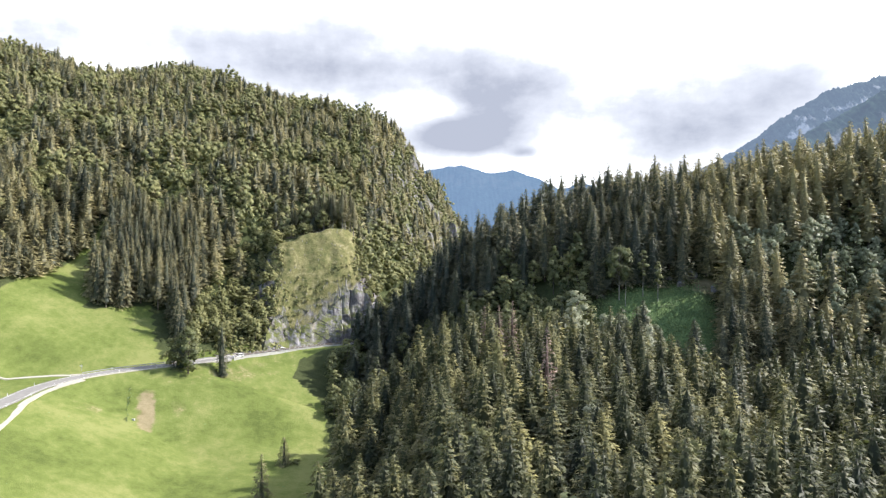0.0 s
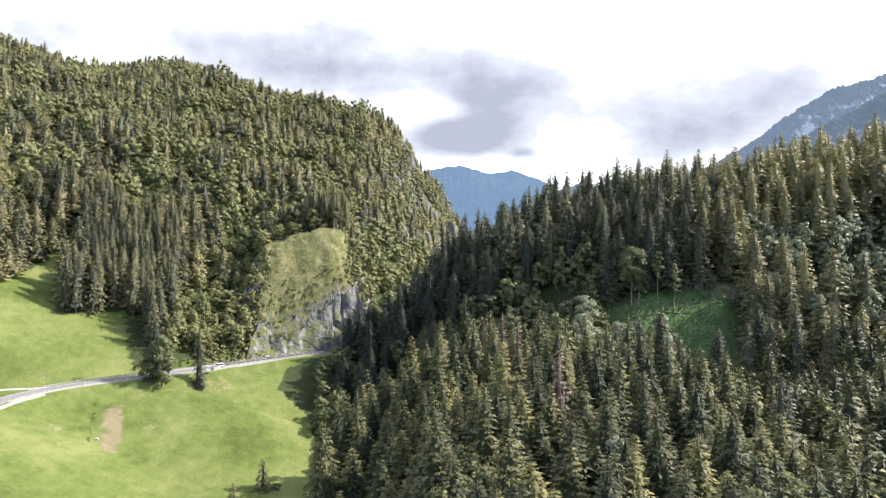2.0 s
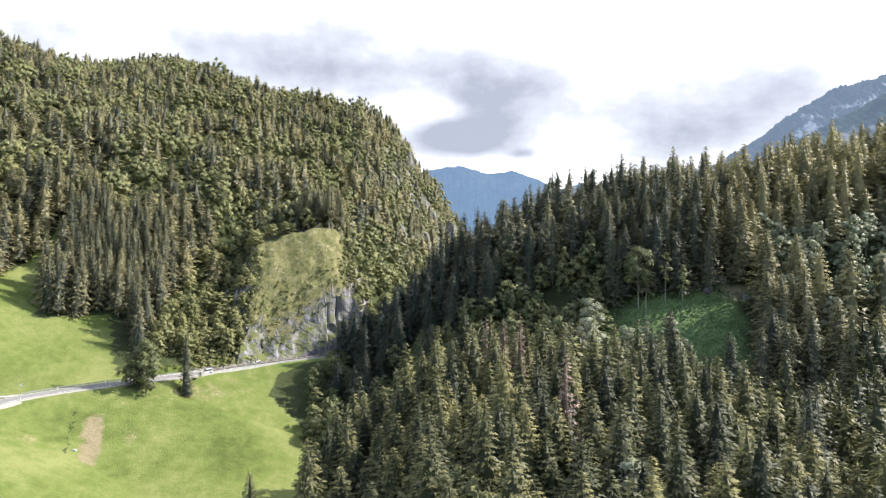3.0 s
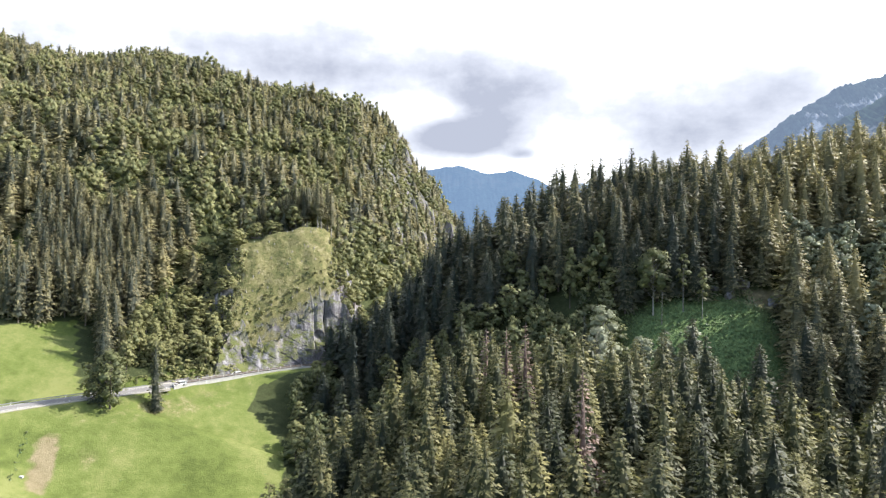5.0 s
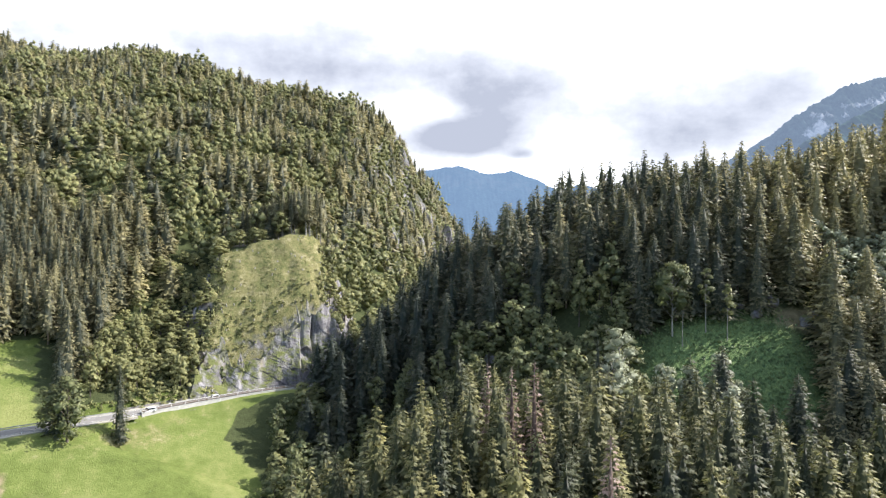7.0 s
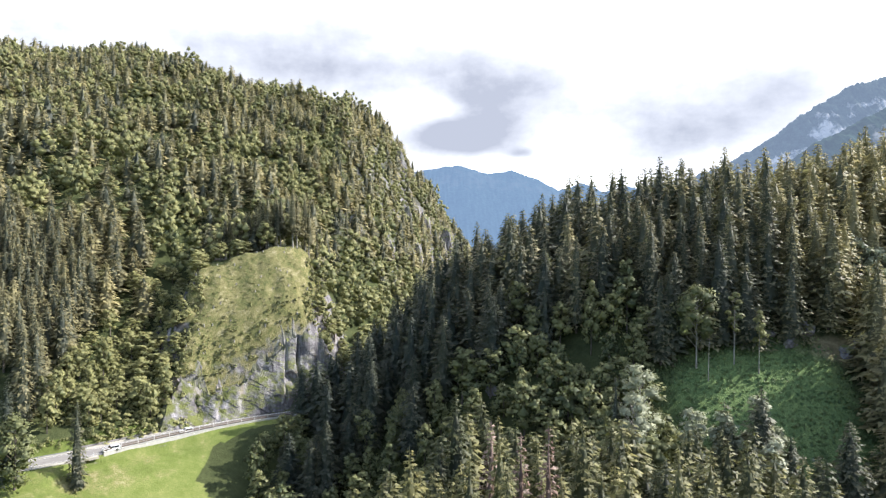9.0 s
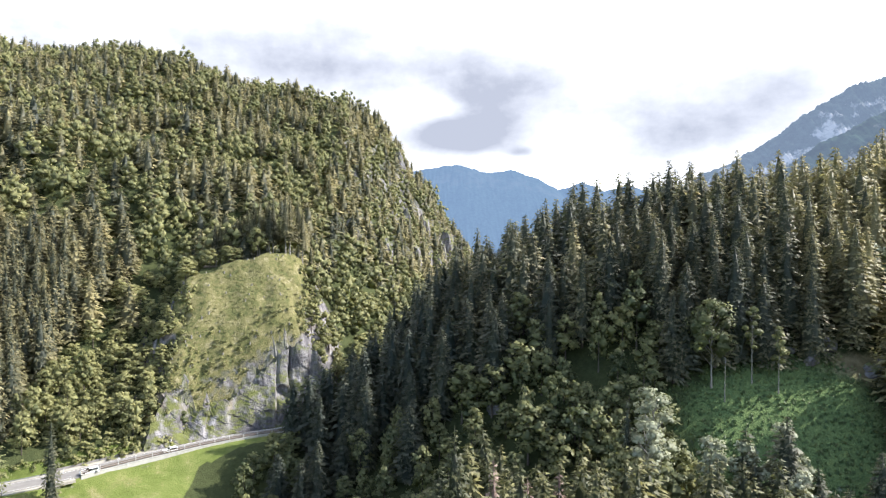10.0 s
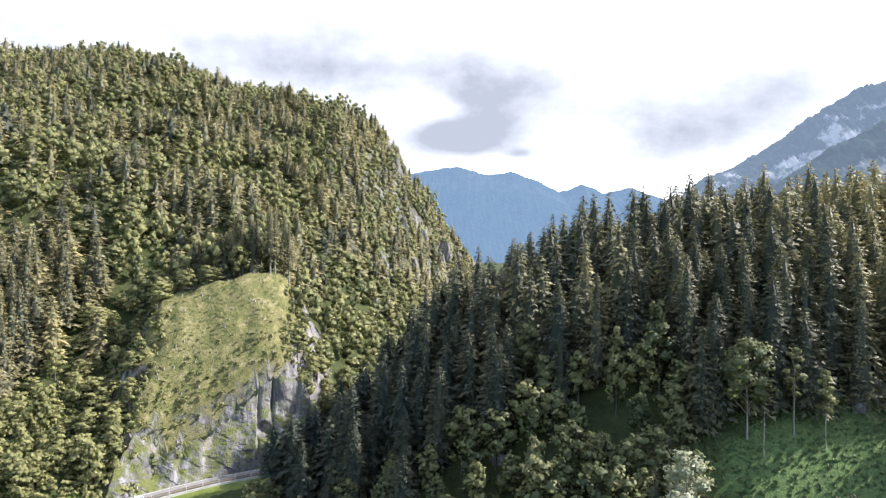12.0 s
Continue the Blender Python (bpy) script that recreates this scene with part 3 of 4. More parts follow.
def broadleaf_shape(rng, height, radius, bare, lobes, leaves, size, heart=0.62):
    """Leaf crown: sprays of leaves over many uneven lobes, and a filled heart in each, coloured darker as shade behind
    the leaves. Also gives the lobes' middles.
    """
    mids = []
    ch = height * (1 - bare)
    for i in range(lobes):
        t = ((i + rng.uniform(0.2, 0.8)) / lobes) ** 0.9
        env = math.sin(math.pi * min(1, 0.20 + 0.76 * t)) ** 0.6
        a = i * 2.4 + rng.uniform(-0.7, 0.7)
        off = radius * env * rng.uniform(0.30, 0.80)
        mids.append((off * math.cos(a), off * math.sin(a), height * bare + ch * (0.06 + 0.86 * t), radius * rng.uniform(0.26, 0.48) * (0.65 + 0.45 * env)))
    centre = np.array((0, 0, height * bare + 0.42 * ch))
    V, F, N, T, n = [], [], [], [], 0
    each = leaves // lobes
    for mid in mids:
        c0, r = np.array(mid[:3]), mid[3]
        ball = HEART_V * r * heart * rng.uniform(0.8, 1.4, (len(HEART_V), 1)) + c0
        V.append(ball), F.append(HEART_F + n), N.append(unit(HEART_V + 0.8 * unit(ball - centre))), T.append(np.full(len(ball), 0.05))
        n += len(ball)
        d = unit(rng.normal(size=(each, 3)))
        d[:, 2] = np.where(d[:, 2] < -0.45, -d[:, 2], d[:, 2])
        c = c0 + d * r * rng.uniform(0.62, 1.28, (each, 1)) * (1, 1, 0.82)
        nrm = unit(d + rng.normal(size=(each, 3)) * 0.6 + (0, 0, 0.3))
        u = unit(np.cross(nrm, rng.normal(size=(each, 3))))
        v = np.cross(nrm, u)
        sz = size * rng.uniform(0.55, 1.4, (each, 1))
        leaf = np.stack([c + u * sz, c + v * sz * 0.7 - nrm * sz * 0.2, c - u * sz * 0.9, c - v * sz * rng.uniform(0.4, 0.9, (each, 1)) - nrm * sz * 0.25], 1)
        V.append(leaf.reshape(-1, 3))
        k = n + 4 * np.arange(each)[:, None]
        F.append(np.concatenate([k + (0, 1, 2), k + (0, 2, 3)]))
        N.append(np.repeat(unit(0.9 * d + 0.7 * unit(c - centre) + (0, 0, 0.35)), 4, axis=0))
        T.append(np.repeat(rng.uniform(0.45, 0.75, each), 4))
        n += 4 * each
    return np.vstack(V), np.vstack(F), np.concatenate(T), np.vstack(N), mids


def skeleton_shape(height, radius, mids, bare):
    """Trunk and limbs of a broadleaved tree."""
    parts = [trunk_shape(height * 0.8, radius, 8, 7, 0.3)]
    for x, y, z, r in mids:
        parts.append(limb((0, 0, max(height * bare * 0.7, z - math.hypot(x, y) * 0.9 - 1)), (x, y, z), radius * 0.38, radius * 0.12))
    return join(parts)


def tree_thing(name, label, category, crown, trunk, crown_mat, bark, group):
    base = new(name)
    mesh_object("trunk", *trunk, [bark], parent=base)
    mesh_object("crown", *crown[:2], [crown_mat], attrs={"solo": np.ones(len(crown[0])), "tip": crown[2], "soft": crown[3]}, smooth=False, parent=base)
    return tagged(base, label, category, group)


def scattered(rng, x0, x1, y0, y1, gap):
    """Jittered grid of places, about one for each gap x gap metres."""
    xs, ys = np.meshgrid(np.arange(x0, x1, gap), np.arange(y0, y1, gap), indexing="ij")
    xs = xs + (np.arange(ys.shape[1]) % 2)[None, :] * gap / 2
    n = xs.size
    return xs.ravel() + rng.uniform(-0.38, 0.38, n) * gap, ys.ravel() + rng.uniform(-0.38, 0.38, n) * gap


def wood(name, shapes, places, mats, label, category, smooth=False):
    """Many trees joined in one mesh: places are rows of x, y, z, turn, width, height scale, tone, kind of shape."""
    V, F, T, M, P, S, n = [], [], [], [], [], [], 0
    places = np.asarray(places)
    for k, (v, f, m, tip, soft) in enumerate(shapes):
        p = places[places[:, 7] == k]
        if not len(p):
            continue
        c, s = np.cos(p[:, 3])[:, None], np.sin(p[:, 3])[:, None]

        def turned(w):
            return w[None, :, 0] * c - w[None, :, 1] * s, w[None, :, 0] * s + w[None, :, 1] * c
        x, y = turned(v)
        V.append(np.stack([x * p[:, 4:5] + p[:, 0:1], y * p[:, 4:5] + p[:, 1:2], v[None, :, 2] * p[:, 5:6] + p[:, 2:3]], -1).reshape(-1, 3))
        x, y = turned(soft)
        S.append(np.stack([x, y, np.broadcast_to(soft[None, :, 2], x.shape)], -1).reshape(-1, 3))
        F.append((f[None] + (np.arange(len(p)) * len(v))[:, None, None] + n).reshape(-1, 3))
        T.append(np.repeat(p[:, 6], len(v)))
        M.append(np.tile(m, len(p)))
        P.append(np.tile(tip, len(p)))
        n += len(p) * len(v)
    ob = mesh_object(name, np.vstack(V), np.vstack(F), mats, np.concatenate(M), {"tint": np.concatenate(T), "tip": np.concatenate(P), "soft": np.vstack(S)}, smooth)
    return tagged(ob, label, category, kind="stuff")


def with_trunk(crown, trunk):
    """Crown and trunk in one shape: material 0 is foliage, 1 bark."""
    v, f = join([crown[:2], trunk])
    k = len(trunk[0])
    return (v, f, np.concatenate([np.zeros(len(crown[1])), np.ones(len(trunk[1]))]), np.concatenate([crown[2], np.zeros(k)]),
            np.vstack([crown[3], unit(trunk[0] * (1, 1, 0) + (0, 0, 0.01))]))


def no_trunk(crown):
    return crown[0], crown[1], np.zeros(len(crown[1])), crown[2], crown[3]


rng = np.random.RandomState(7)
SIZES = ((26, 5.2, .08), (26, 4.7, .16), (25, 5.7, .05), (27, 4.8, .26), (23, 4.5, .08), (25, 5.0, .12))
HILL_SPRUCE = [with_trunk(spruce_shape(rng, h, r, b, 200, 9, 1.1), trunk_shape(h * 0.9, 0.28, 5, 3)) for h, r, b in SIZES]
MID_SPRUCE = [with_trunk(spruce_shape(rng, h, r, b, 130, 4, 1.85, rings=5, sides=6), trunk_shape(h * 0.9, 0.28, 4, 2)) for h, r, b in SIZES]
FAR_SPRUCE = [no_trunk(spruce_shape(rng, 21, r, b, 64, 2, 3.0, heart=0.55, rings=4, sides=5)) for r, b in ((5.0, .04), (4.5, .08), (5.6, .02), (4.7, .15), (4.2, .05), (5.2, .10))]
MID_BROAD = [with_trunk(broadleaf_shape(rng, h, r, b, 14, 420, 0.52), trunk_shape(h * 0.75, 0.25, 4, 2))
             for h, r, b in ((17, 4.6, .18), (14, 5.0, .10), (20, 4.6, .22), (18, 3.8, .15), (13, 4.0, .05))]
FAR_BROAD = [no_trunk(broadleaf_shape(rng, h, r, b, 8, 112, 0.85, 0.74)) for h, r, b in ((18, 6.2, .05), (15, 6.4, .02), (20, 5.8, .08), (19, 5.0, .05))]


def rows(rng, x, y, kinds, width, height, tone):
    n = len(x)
    return np.stack([x, y, land(x, y) - 0.3, rng.uniform(0, 6.28, n), rng.uniform(*width, n), rng.uniform(*height, n), np.clip(rng.normal(tone[0], tone[1], n), 0.02, 1),
                     rng.randint(0, kinds, n)], 1)


def grass_here(x, y):
    m, d, l, e = meadow_masks(x, y)
    return np.maximum(np.maximum(m, d), np.maximum(l, e)) > 0.4


# mountainside: spruces and broadleaved trees in drifts
x1, y1 = scattered(rng, -330, 70, 240, 336, 6.2)
x2, y2 = scattered(rng, -560, 70, 336, 760, 8.0)
x, y = np.concatenate([x1, x2]), np.concatenate([y1, y2])
s, along = side_distance(GORGE_LINE, x, y)
r, _ = side_distance(ROAD_LINE, x, y)
planted = (x > np.interp(y, [250, 318], [-152, -172]) + 2) & (x < np.interp(y, [250, 275, 318], [-112, -116, -128])) & (y < 318)
seen_side = (x > -0.78 * y - 10) & (s > 6) & (np.abs(r) > 8) & ~grass_here(x, y) & ~planted
e = 3.0
slope = np.hypot(land(x + e, y) - land(x - e, y), land(x, y + e) - land(x, y - e)) / (2 * e)
keep = seen_side & (rng.uniform(0, 1, len(x)) > ss(1.25, 2.3, slope) * 0.7 * (y > 345)) & (land(x, y) < 262) & (y < np.interp(x, [-400, -300, -60, 0], [760, 690, 690, 740]))
x, y, s, along = x[keep], y[keep], s[keep], along[keep]
near_knoll = (np.abs(along - KNOLL_AT + 12) < 52) & (s < 46)
drift = waves(x, y, 70, 23) + rng.normal(0, 0.3, len(x)) + 1.1 * near_knoll + 0.5 * ((x > -105) & (x < -70) & (y < 330))
drift = np.where((x < -116) & (y < 330) & (x > -190), -1, drift)
drift = drift + 1.0 * ((x > -116) & (x < -76) & (y > 262) & (y < 345))
drift = drift + 1.2 * ((x > -48) & (y > 312) & (y < 430))
leafy = drift > np.where(y > 335, 0.12, 0.15)
close = y < 335
gx_, gy_ = scattered(rng, -176, -110, 244, 322, 4.3)
A = ((gx_ > np.interp(gy_, [250, 318], [-152, -172]) + 3) & (gx_ < np.interp(gy_, [250, 275, 318], [-112, -116, -128])) & (gy_ < 318)
     & ~grass_here(gx_, gy_) & (gy_ > np.interp(gx_, [-155, -126, -118, -112], [257, 276, 262, 248])))
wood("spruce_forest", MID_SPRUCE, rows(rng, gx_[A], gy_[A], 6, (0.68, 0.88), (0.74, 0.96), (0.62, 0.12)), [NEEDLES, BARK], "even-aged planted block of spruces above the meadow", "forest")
# Tones raised on this slope to carry its sunlight and light haze.
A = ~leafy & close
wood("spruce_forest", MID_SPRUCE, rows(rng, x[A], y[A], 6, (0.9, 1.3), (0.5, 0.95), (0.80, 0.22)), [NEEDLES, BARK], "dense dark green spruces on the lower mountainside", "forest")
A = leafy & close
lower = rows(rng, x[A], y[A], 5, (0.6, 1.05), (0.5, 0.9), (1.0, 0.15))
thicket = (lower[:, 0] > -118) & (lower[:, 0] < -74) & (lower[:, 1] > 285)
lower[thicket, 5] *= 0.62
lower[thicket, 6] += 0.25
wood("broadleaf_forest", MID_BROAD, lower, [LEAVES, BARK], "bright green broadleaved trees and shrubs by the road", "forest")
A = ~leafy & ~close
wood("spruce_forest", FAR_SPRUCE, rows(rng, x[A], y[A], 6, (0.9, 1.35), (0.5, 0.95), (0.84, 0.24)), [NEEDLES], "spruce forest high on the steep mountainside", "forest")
A = leafy & ~close
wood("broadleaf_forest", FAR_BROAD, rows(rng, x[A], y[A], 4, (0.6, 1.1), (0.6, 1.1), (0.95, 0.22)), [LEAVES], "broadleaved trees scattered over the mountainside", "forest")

# wooded hill opposite
x, y = scattered(rng, -70, 330, 212, 356, 6.6)
s, _ = side_distance(GORGE_LINE, x, y)
keep = (s < -7) & ~grass_here(x, y) & (x < 0.78 * y + 30) & ((x > -35) | (y > 236)) & (x > np.interp(y, [236, 255, 270, 290, 320], [-52, -53, -50, -36, -24]))
x, y = x[keep], y[keep]
leafy = (waves(x, y, 45, 29) + rng.normal(0, 0.3, len(x)) + 1.9 * ss(285, 250, y) * ss(75, 50, x) - 0.72) > 0
# Pale trees; their share is raised to stand in for sunlight on the flank.
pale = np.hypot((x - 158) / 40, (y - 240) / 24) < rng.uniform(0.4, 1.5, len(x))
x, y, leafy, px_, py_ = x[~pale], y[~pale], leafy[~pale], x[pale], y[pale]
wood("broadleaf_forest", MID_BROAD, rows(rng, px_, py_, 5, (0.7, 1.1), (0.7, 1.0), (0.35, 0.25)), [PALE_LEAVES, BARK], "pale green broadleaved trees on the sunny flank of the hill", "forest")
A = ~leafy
# Shade in the tone: darker towards the gorge, lighter on the sunlit right flank.
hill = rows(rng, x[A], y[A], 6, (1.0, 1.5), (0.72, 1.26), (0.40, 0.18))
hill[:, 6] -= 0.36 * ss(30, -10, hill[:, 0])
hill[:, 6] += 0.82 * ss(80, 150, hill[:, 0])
fore = (hill[:, 1] < 276) & (hill[:, 0] < 130)
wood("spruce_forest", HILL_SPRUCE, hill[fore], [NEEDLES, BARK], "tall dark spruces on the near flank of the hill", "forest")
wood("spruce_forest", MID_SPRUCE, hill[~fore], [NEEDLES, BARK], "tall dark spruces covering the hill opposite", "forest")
A = leafy
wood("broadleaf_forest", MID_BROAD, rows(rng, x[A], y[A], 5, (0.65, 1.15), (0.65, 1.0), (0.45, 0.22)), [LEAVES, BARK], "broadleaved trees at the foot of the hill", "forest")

# the stand in the foreground
SPRUCE_KINDS, BROAD_KINDS = [], []
for i, (h, r, b, w) in enumerate(((29, 5.6, .10, 10), (30, 5.0, .16, 9), (27, 6.0, .06, 10), (31, 5.3, .24, 9), (25, 4.8, .08, 9), (28, 5.4, .12, 10))):
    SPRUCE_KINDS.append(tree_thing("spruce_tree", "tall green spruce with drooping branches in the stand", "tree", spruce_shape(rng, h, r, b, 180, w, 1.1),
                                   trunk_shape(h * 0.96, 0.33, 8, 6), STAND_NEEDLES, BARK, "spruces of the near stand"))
for i, (h, r, b) in enumerate(((19, 4.8, .2), (17, 4.2, .18), (21, 5.2, .22))):
    *crown, mids = broadleaf_shape(rng, h, r, b, 18, 1260, 0.36)
    BROAD_KINDS.append(tree_thing("broadleaf_tree", "round-crowned green broadleaved tree among the spruces", "tree", crown, skeleton_shape(h, 0.32, mids, b), LEAVES, BARK,
                                  "broadleaved trees of the near stand"))


def plant(kinds, x, y, width=1.0, height=1.0, turn=None, kind=None, label=""):
    """One more tree of a kind, standing on the ground."""
    src = kinds[rng.randint(len(kinds)) if kind is None else kind]
    m = pose(x, y, land_at(x, y) - 0.2, 0, 0, rng.uniform(0, 360) if turn is None else turn) @ Matrix.Diagonal((width, width, height, 1))
    ob = src
    if src.get("planted"):
        ob = copy_thing(src, Matrix())
    else:
        src["planted"] = 1
    ob.matrix_basis = m
    if label:
        ob["label"] = label
    return ob


x, y = scattered(rng, -30, 176, 68, 222, 5.2)
edge = np.interp(y, [60, 100, 150, 200, 250], [-20, -24, -26, -30, -46])
keep = (x > edge) & (x < 0.8 * y + 12) & ~((np.abs(x - 82 - (y - 150) * 0.08) < 5) & (y > 120)) & (np.hypot(x - 92, y - 154) > 8) & (y < 208 + 7 * np.sin(x / 9))
keep &= ~((x > 84) & (y < 122)) & ~((x > 77) & (x < 125) & (y > 194))
DEAD_AT = ((20.2, 174.0, 32.5), (16.4, 175.5, 31.0), (24.8, 143.0, 29.0), (13.0, 186.0, 30.0))
for dx, dy, _ in DEAD_AT:
    keep &= np.hypot(x - dx, (y - dy + 3) * 0.6) > 3.6
x, y = x[keep], y[keep]
leafy = (waves(x, y, 38, 51) + rng.normal(0, 0.25, len(x))) > 0.62
first = (x < 78) & (y > 88) & (y < 205)
order = np.argsort(np.hypot(x - 22, y - 140) + np.where(first, 0, 500))
stand_n = 0
rest = []
for i in order:
    if stand_n < 290 and first[i]:
        if leafy[i]:
            plant(BROAD_KINDS, x[i], y[i], rng.uniform(0.7, 1.0), rng.uniform(0.75, 1.0))
        else:
            plant(SPRUCE_KINDS, x[i], y[i], rng.uniform(0.92, 1.28), rng.uniform(0.66, 1.08) * np.interp(y[i], [80, 120, 165], [0.66, 0.82, 1.1]) * (0.75 if x[i] < -4 and y[i] < 138 else 1.0))
        stand_n += 1
    else:
        rest.append(i)
rest = np.array(rest)
front = (y[rest] < 106) & (x[rest] < 82)
A = rest[~leafy[rest] & ~front]
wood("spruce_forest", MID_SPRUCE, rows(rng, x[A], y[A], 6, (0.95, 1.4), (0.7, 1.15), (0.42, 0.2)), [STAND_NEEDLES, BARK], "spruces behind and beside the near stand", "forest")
FINE_SPRUCE = [with_trunk(spruce_shape(rng, 27, r, b, 150, 8, 1.3), trunk_shape(25, 0.3, 6, 4)) for r, b in ((4.8, .08), (4.2, .14), (5.2, .05))]
A = rest[~leafy[rest] & front]
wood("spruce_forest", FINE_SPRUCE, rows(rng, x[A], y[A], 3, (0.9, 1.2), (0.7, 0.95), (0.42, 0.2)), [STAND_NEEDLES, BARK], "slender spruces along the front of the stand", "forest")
A = rest[leafy[rest]]
wood("broadleaf_forest", MID_BROAD, rows(rng, x[A], y[A], 5, (0.7, 1.1), (0.7, 1.1), (0.4, 0.2)), [LEAVES, BARK], "broadleaved trees beside the near stand", "forest")


# ---- rock face over the road ----
def rock_face():
    """A leaning limestone face along the road's inner side: slabs, slanting cracks, a hollow, and a cap that runs back into the slope."""
    line = curve_points(GORGE, 0.55)
    run = np.arange(len(line)) * 0.55
    pick = (run > KNOLL_AT - 31) & (run < KNOLL_AT + 33)
    line, u = line[pick], run[pick] - KNOLL_AT
    tan = np.gradient(line, axis=0)
    tan /= np.linalg.norm(tan, axis=1)[:, None]
    nor = np.stack([-tan[:, 1], tan[:, 0]], 1)
    top = np.interp(u, [-31, -27, -22, -18, -14, -8, 0, 8, 15, 21, 27, 33], [1.0, 8, 15, 12.5, 8, 10, 14.5, 20, 26, 27, 24, 14])
    top = top + 1.6 * waves(u, u * 0, 7, 61) + 0.8 * waves(u, u * 0, 2.4, 62)
    lean = np.interp(u, [-31, -20, -13, 0, 20, 33], [0.6, 0.55, 0.45, 0.34, 0.26, 0.22])
    nv, cap = 44, 7
    V = []
    for j in range(nv + cap):
        v = min(1.0, j / (nv - 1))
        z = top * v - 0.6
        s = 3.7 + lean * top * v
        # blocks and slanting joints
        uu, zz = u + 0.42 * z, z - 0.2 * u
        s = s + 1.2 * waves(uu, zz, 16, 63, 2) + 0.30 * np.abs(waves(uu, zz, 6, 64, 3))
        s = s + 0.5 * np.round(waves(uu, zz * 0.6, 15, 65, 2) * 1.8) / 1.8
        for c, w, deep in ((-15.5, 2.2, 3.4), (-10.0, 0.8, 1.2), (10.0, 0.5, 1.3), (15.5, 0.7, 2.0), (24.0, 1.0, 1.2)):
            slant = 0.42 if c < -5 else 0.12
            s = s + deep * np.exp(-((u - c - slant * (z - 8)) / w) ** 2) * ss(-1, 4, z)
        s = s + 2.6 * np.exp(-((u - 12.5) / 2.1) ** 4 - ((z - 11 + 0.5 * np.abs(u - 12)) / 2.3) ** 4)
        s = s + 1.3 * np.exp(-((u - 7.0) / 1.3) ** 2 - ((z - 5.0) / 0.8) ** 2)
        s = np.maximum(s, 3.45)
        if j >= nv:
            k = (j - nv + 1) / cap
            s = s + (9.0 + 0 * u) * k
            p = line + nor * s[:, None]
            ground_z = land(p[:, 0], p[:, 1])
            z = (top - 0.6) * (1 - k) + ground_z * k
            z = np.maximum(z, ground_z + 0.25) if k < 0.5 else ground_z - 1.6 * (k - 0.5)
        p = line + nor * s[:, None]
        V.append(np.column_stack([p, z]))
    V = np.stack(V, 1)
    nu, nr = V.shape[:2]
    ob = mesh_object("rock_face", V.reshape(-1, 3), grid_faces(nu, nr)[:, ::-1], [ROCK], smooth=False)
    return tagged(ob, "pale grey limestone cliff with dark cracks above the road", "cliff", kind="structure")


rock_face()


# ---- road, wall and railing ----
def frame_of(line):
    line = np.asarray(line)
    tan = np.gradient(line, axis=0)
    tan /= np.linalg.norm(tan, axis=1)[:, None]
    return line, tan, np.stack([-tan[:, 1], tan[:, 0]], 1)


def ribbon(name, line, left, right, z0, thick, mat, parent=None, lift=None):
    """A strip along a line between two side offsets (left positive), with thickness."""
    line, tan, nor = frame_of(line)
    z = np.full(len(line), float(z0)) if lift is None else z0 + lift
    L, R = line + nor * left, line + nor * right
    V = np.stack([np.column_stack([L, z]), np.column_stack([R, z]), np.column_stack([R, z - thick]), np.column_stack([L, z - thick])], 1).reshape(-1, 3)
    F = []
    for i in range(len(line) - 1):
        for k in range(4):
            a, b = i * 4 + k, i * 4 + (k + 1) % 4
            F.append((a, a + 4, b + 4, b))
    n = (len(line) - 1) * 4
    F += [(0, 1, 2, 3), (n + 3, n + 2, n + 1, n)]
    return mesh_object(name, V, np.array(F), [mat], smooth=False, parent=parent)


def box(name, size, m, mat, parent=None, bevel=0.0):
    """A box with softened edges at the pose m."""
    bm = bmesh.new()
    bmesh.ops.create_cube(bm, size=1.0, matrix=Matrix.Diagonal((*size, 1)))
    if bevel:
        bmesh.ops.bevel(bm, geom=bm.edges[:], offset=bevel, segments=1, affect="EDGES")
    return part(name, bm, mat, parent, m=m)


def part(name, bm, mat, parent=None, label="", m=None):
    me = bpy.data.meshes.new(name)
    bm.normal_update()
    bm.to_mesh(me)
    bm.free()
    me.materials.append(mat)
    ob = new(name, me)
    ob.parent = parent
    if m is not None:
        ob.matrix_basis = m
    return tagged(ob, label)


def stretch(step, a, b):
    """The road's middle line between two x-y points on it, in even steps."""
    line = curve_points(ROAD, step)
    i, j = (int(np.argmin(np.hypot(line[:, 0] - p[0], line[:, 1] - p[1]))) for p in (a, b))
    return line[i:j + 1]


whole = curve_points(ROAD, 1.5)
tagged(ribbon("road", whole, 3.45, -3.3, 0.12, 0.6, ASPHALT), "sun-bleached grey asphalt mountain road", "road", kind="structure")
tagged(ribbon("trim_1", whole, 2.82, 2.70, 0.128, 0.02, WHITE_LINE), "white edge line painted on the road", "road marking", kind="structure")
tagged(ribbon("trim_2", whole, -2.70, -2.82, 0.128, 0.02, WHITE_LINE), "white edge line painted on the road", "road marking", kind="structure")
tagged(ribbon("lay_by", stretch(1.5, (-110, 244), (-76, 277)), 5.6, 3.47, 0.09, 0.9, GRAVEL), "pale gravel strip on the uphill side of the road", "road shoulder", kind="structure")
tagged(ribbon("shoulder", stretch(1.5, (-137, 205), (-93, 257)), -3.32, -4.7, 0.06, 0.7, GRAVEL), "pale gravel shoulder beside the road", "road shoulder", kind="structure")
footpath = curve_points([(-118, 150), (-124.5, 172), (-129.5, 188), (-131.5, 203), (-129.5, 216)], 1.5)
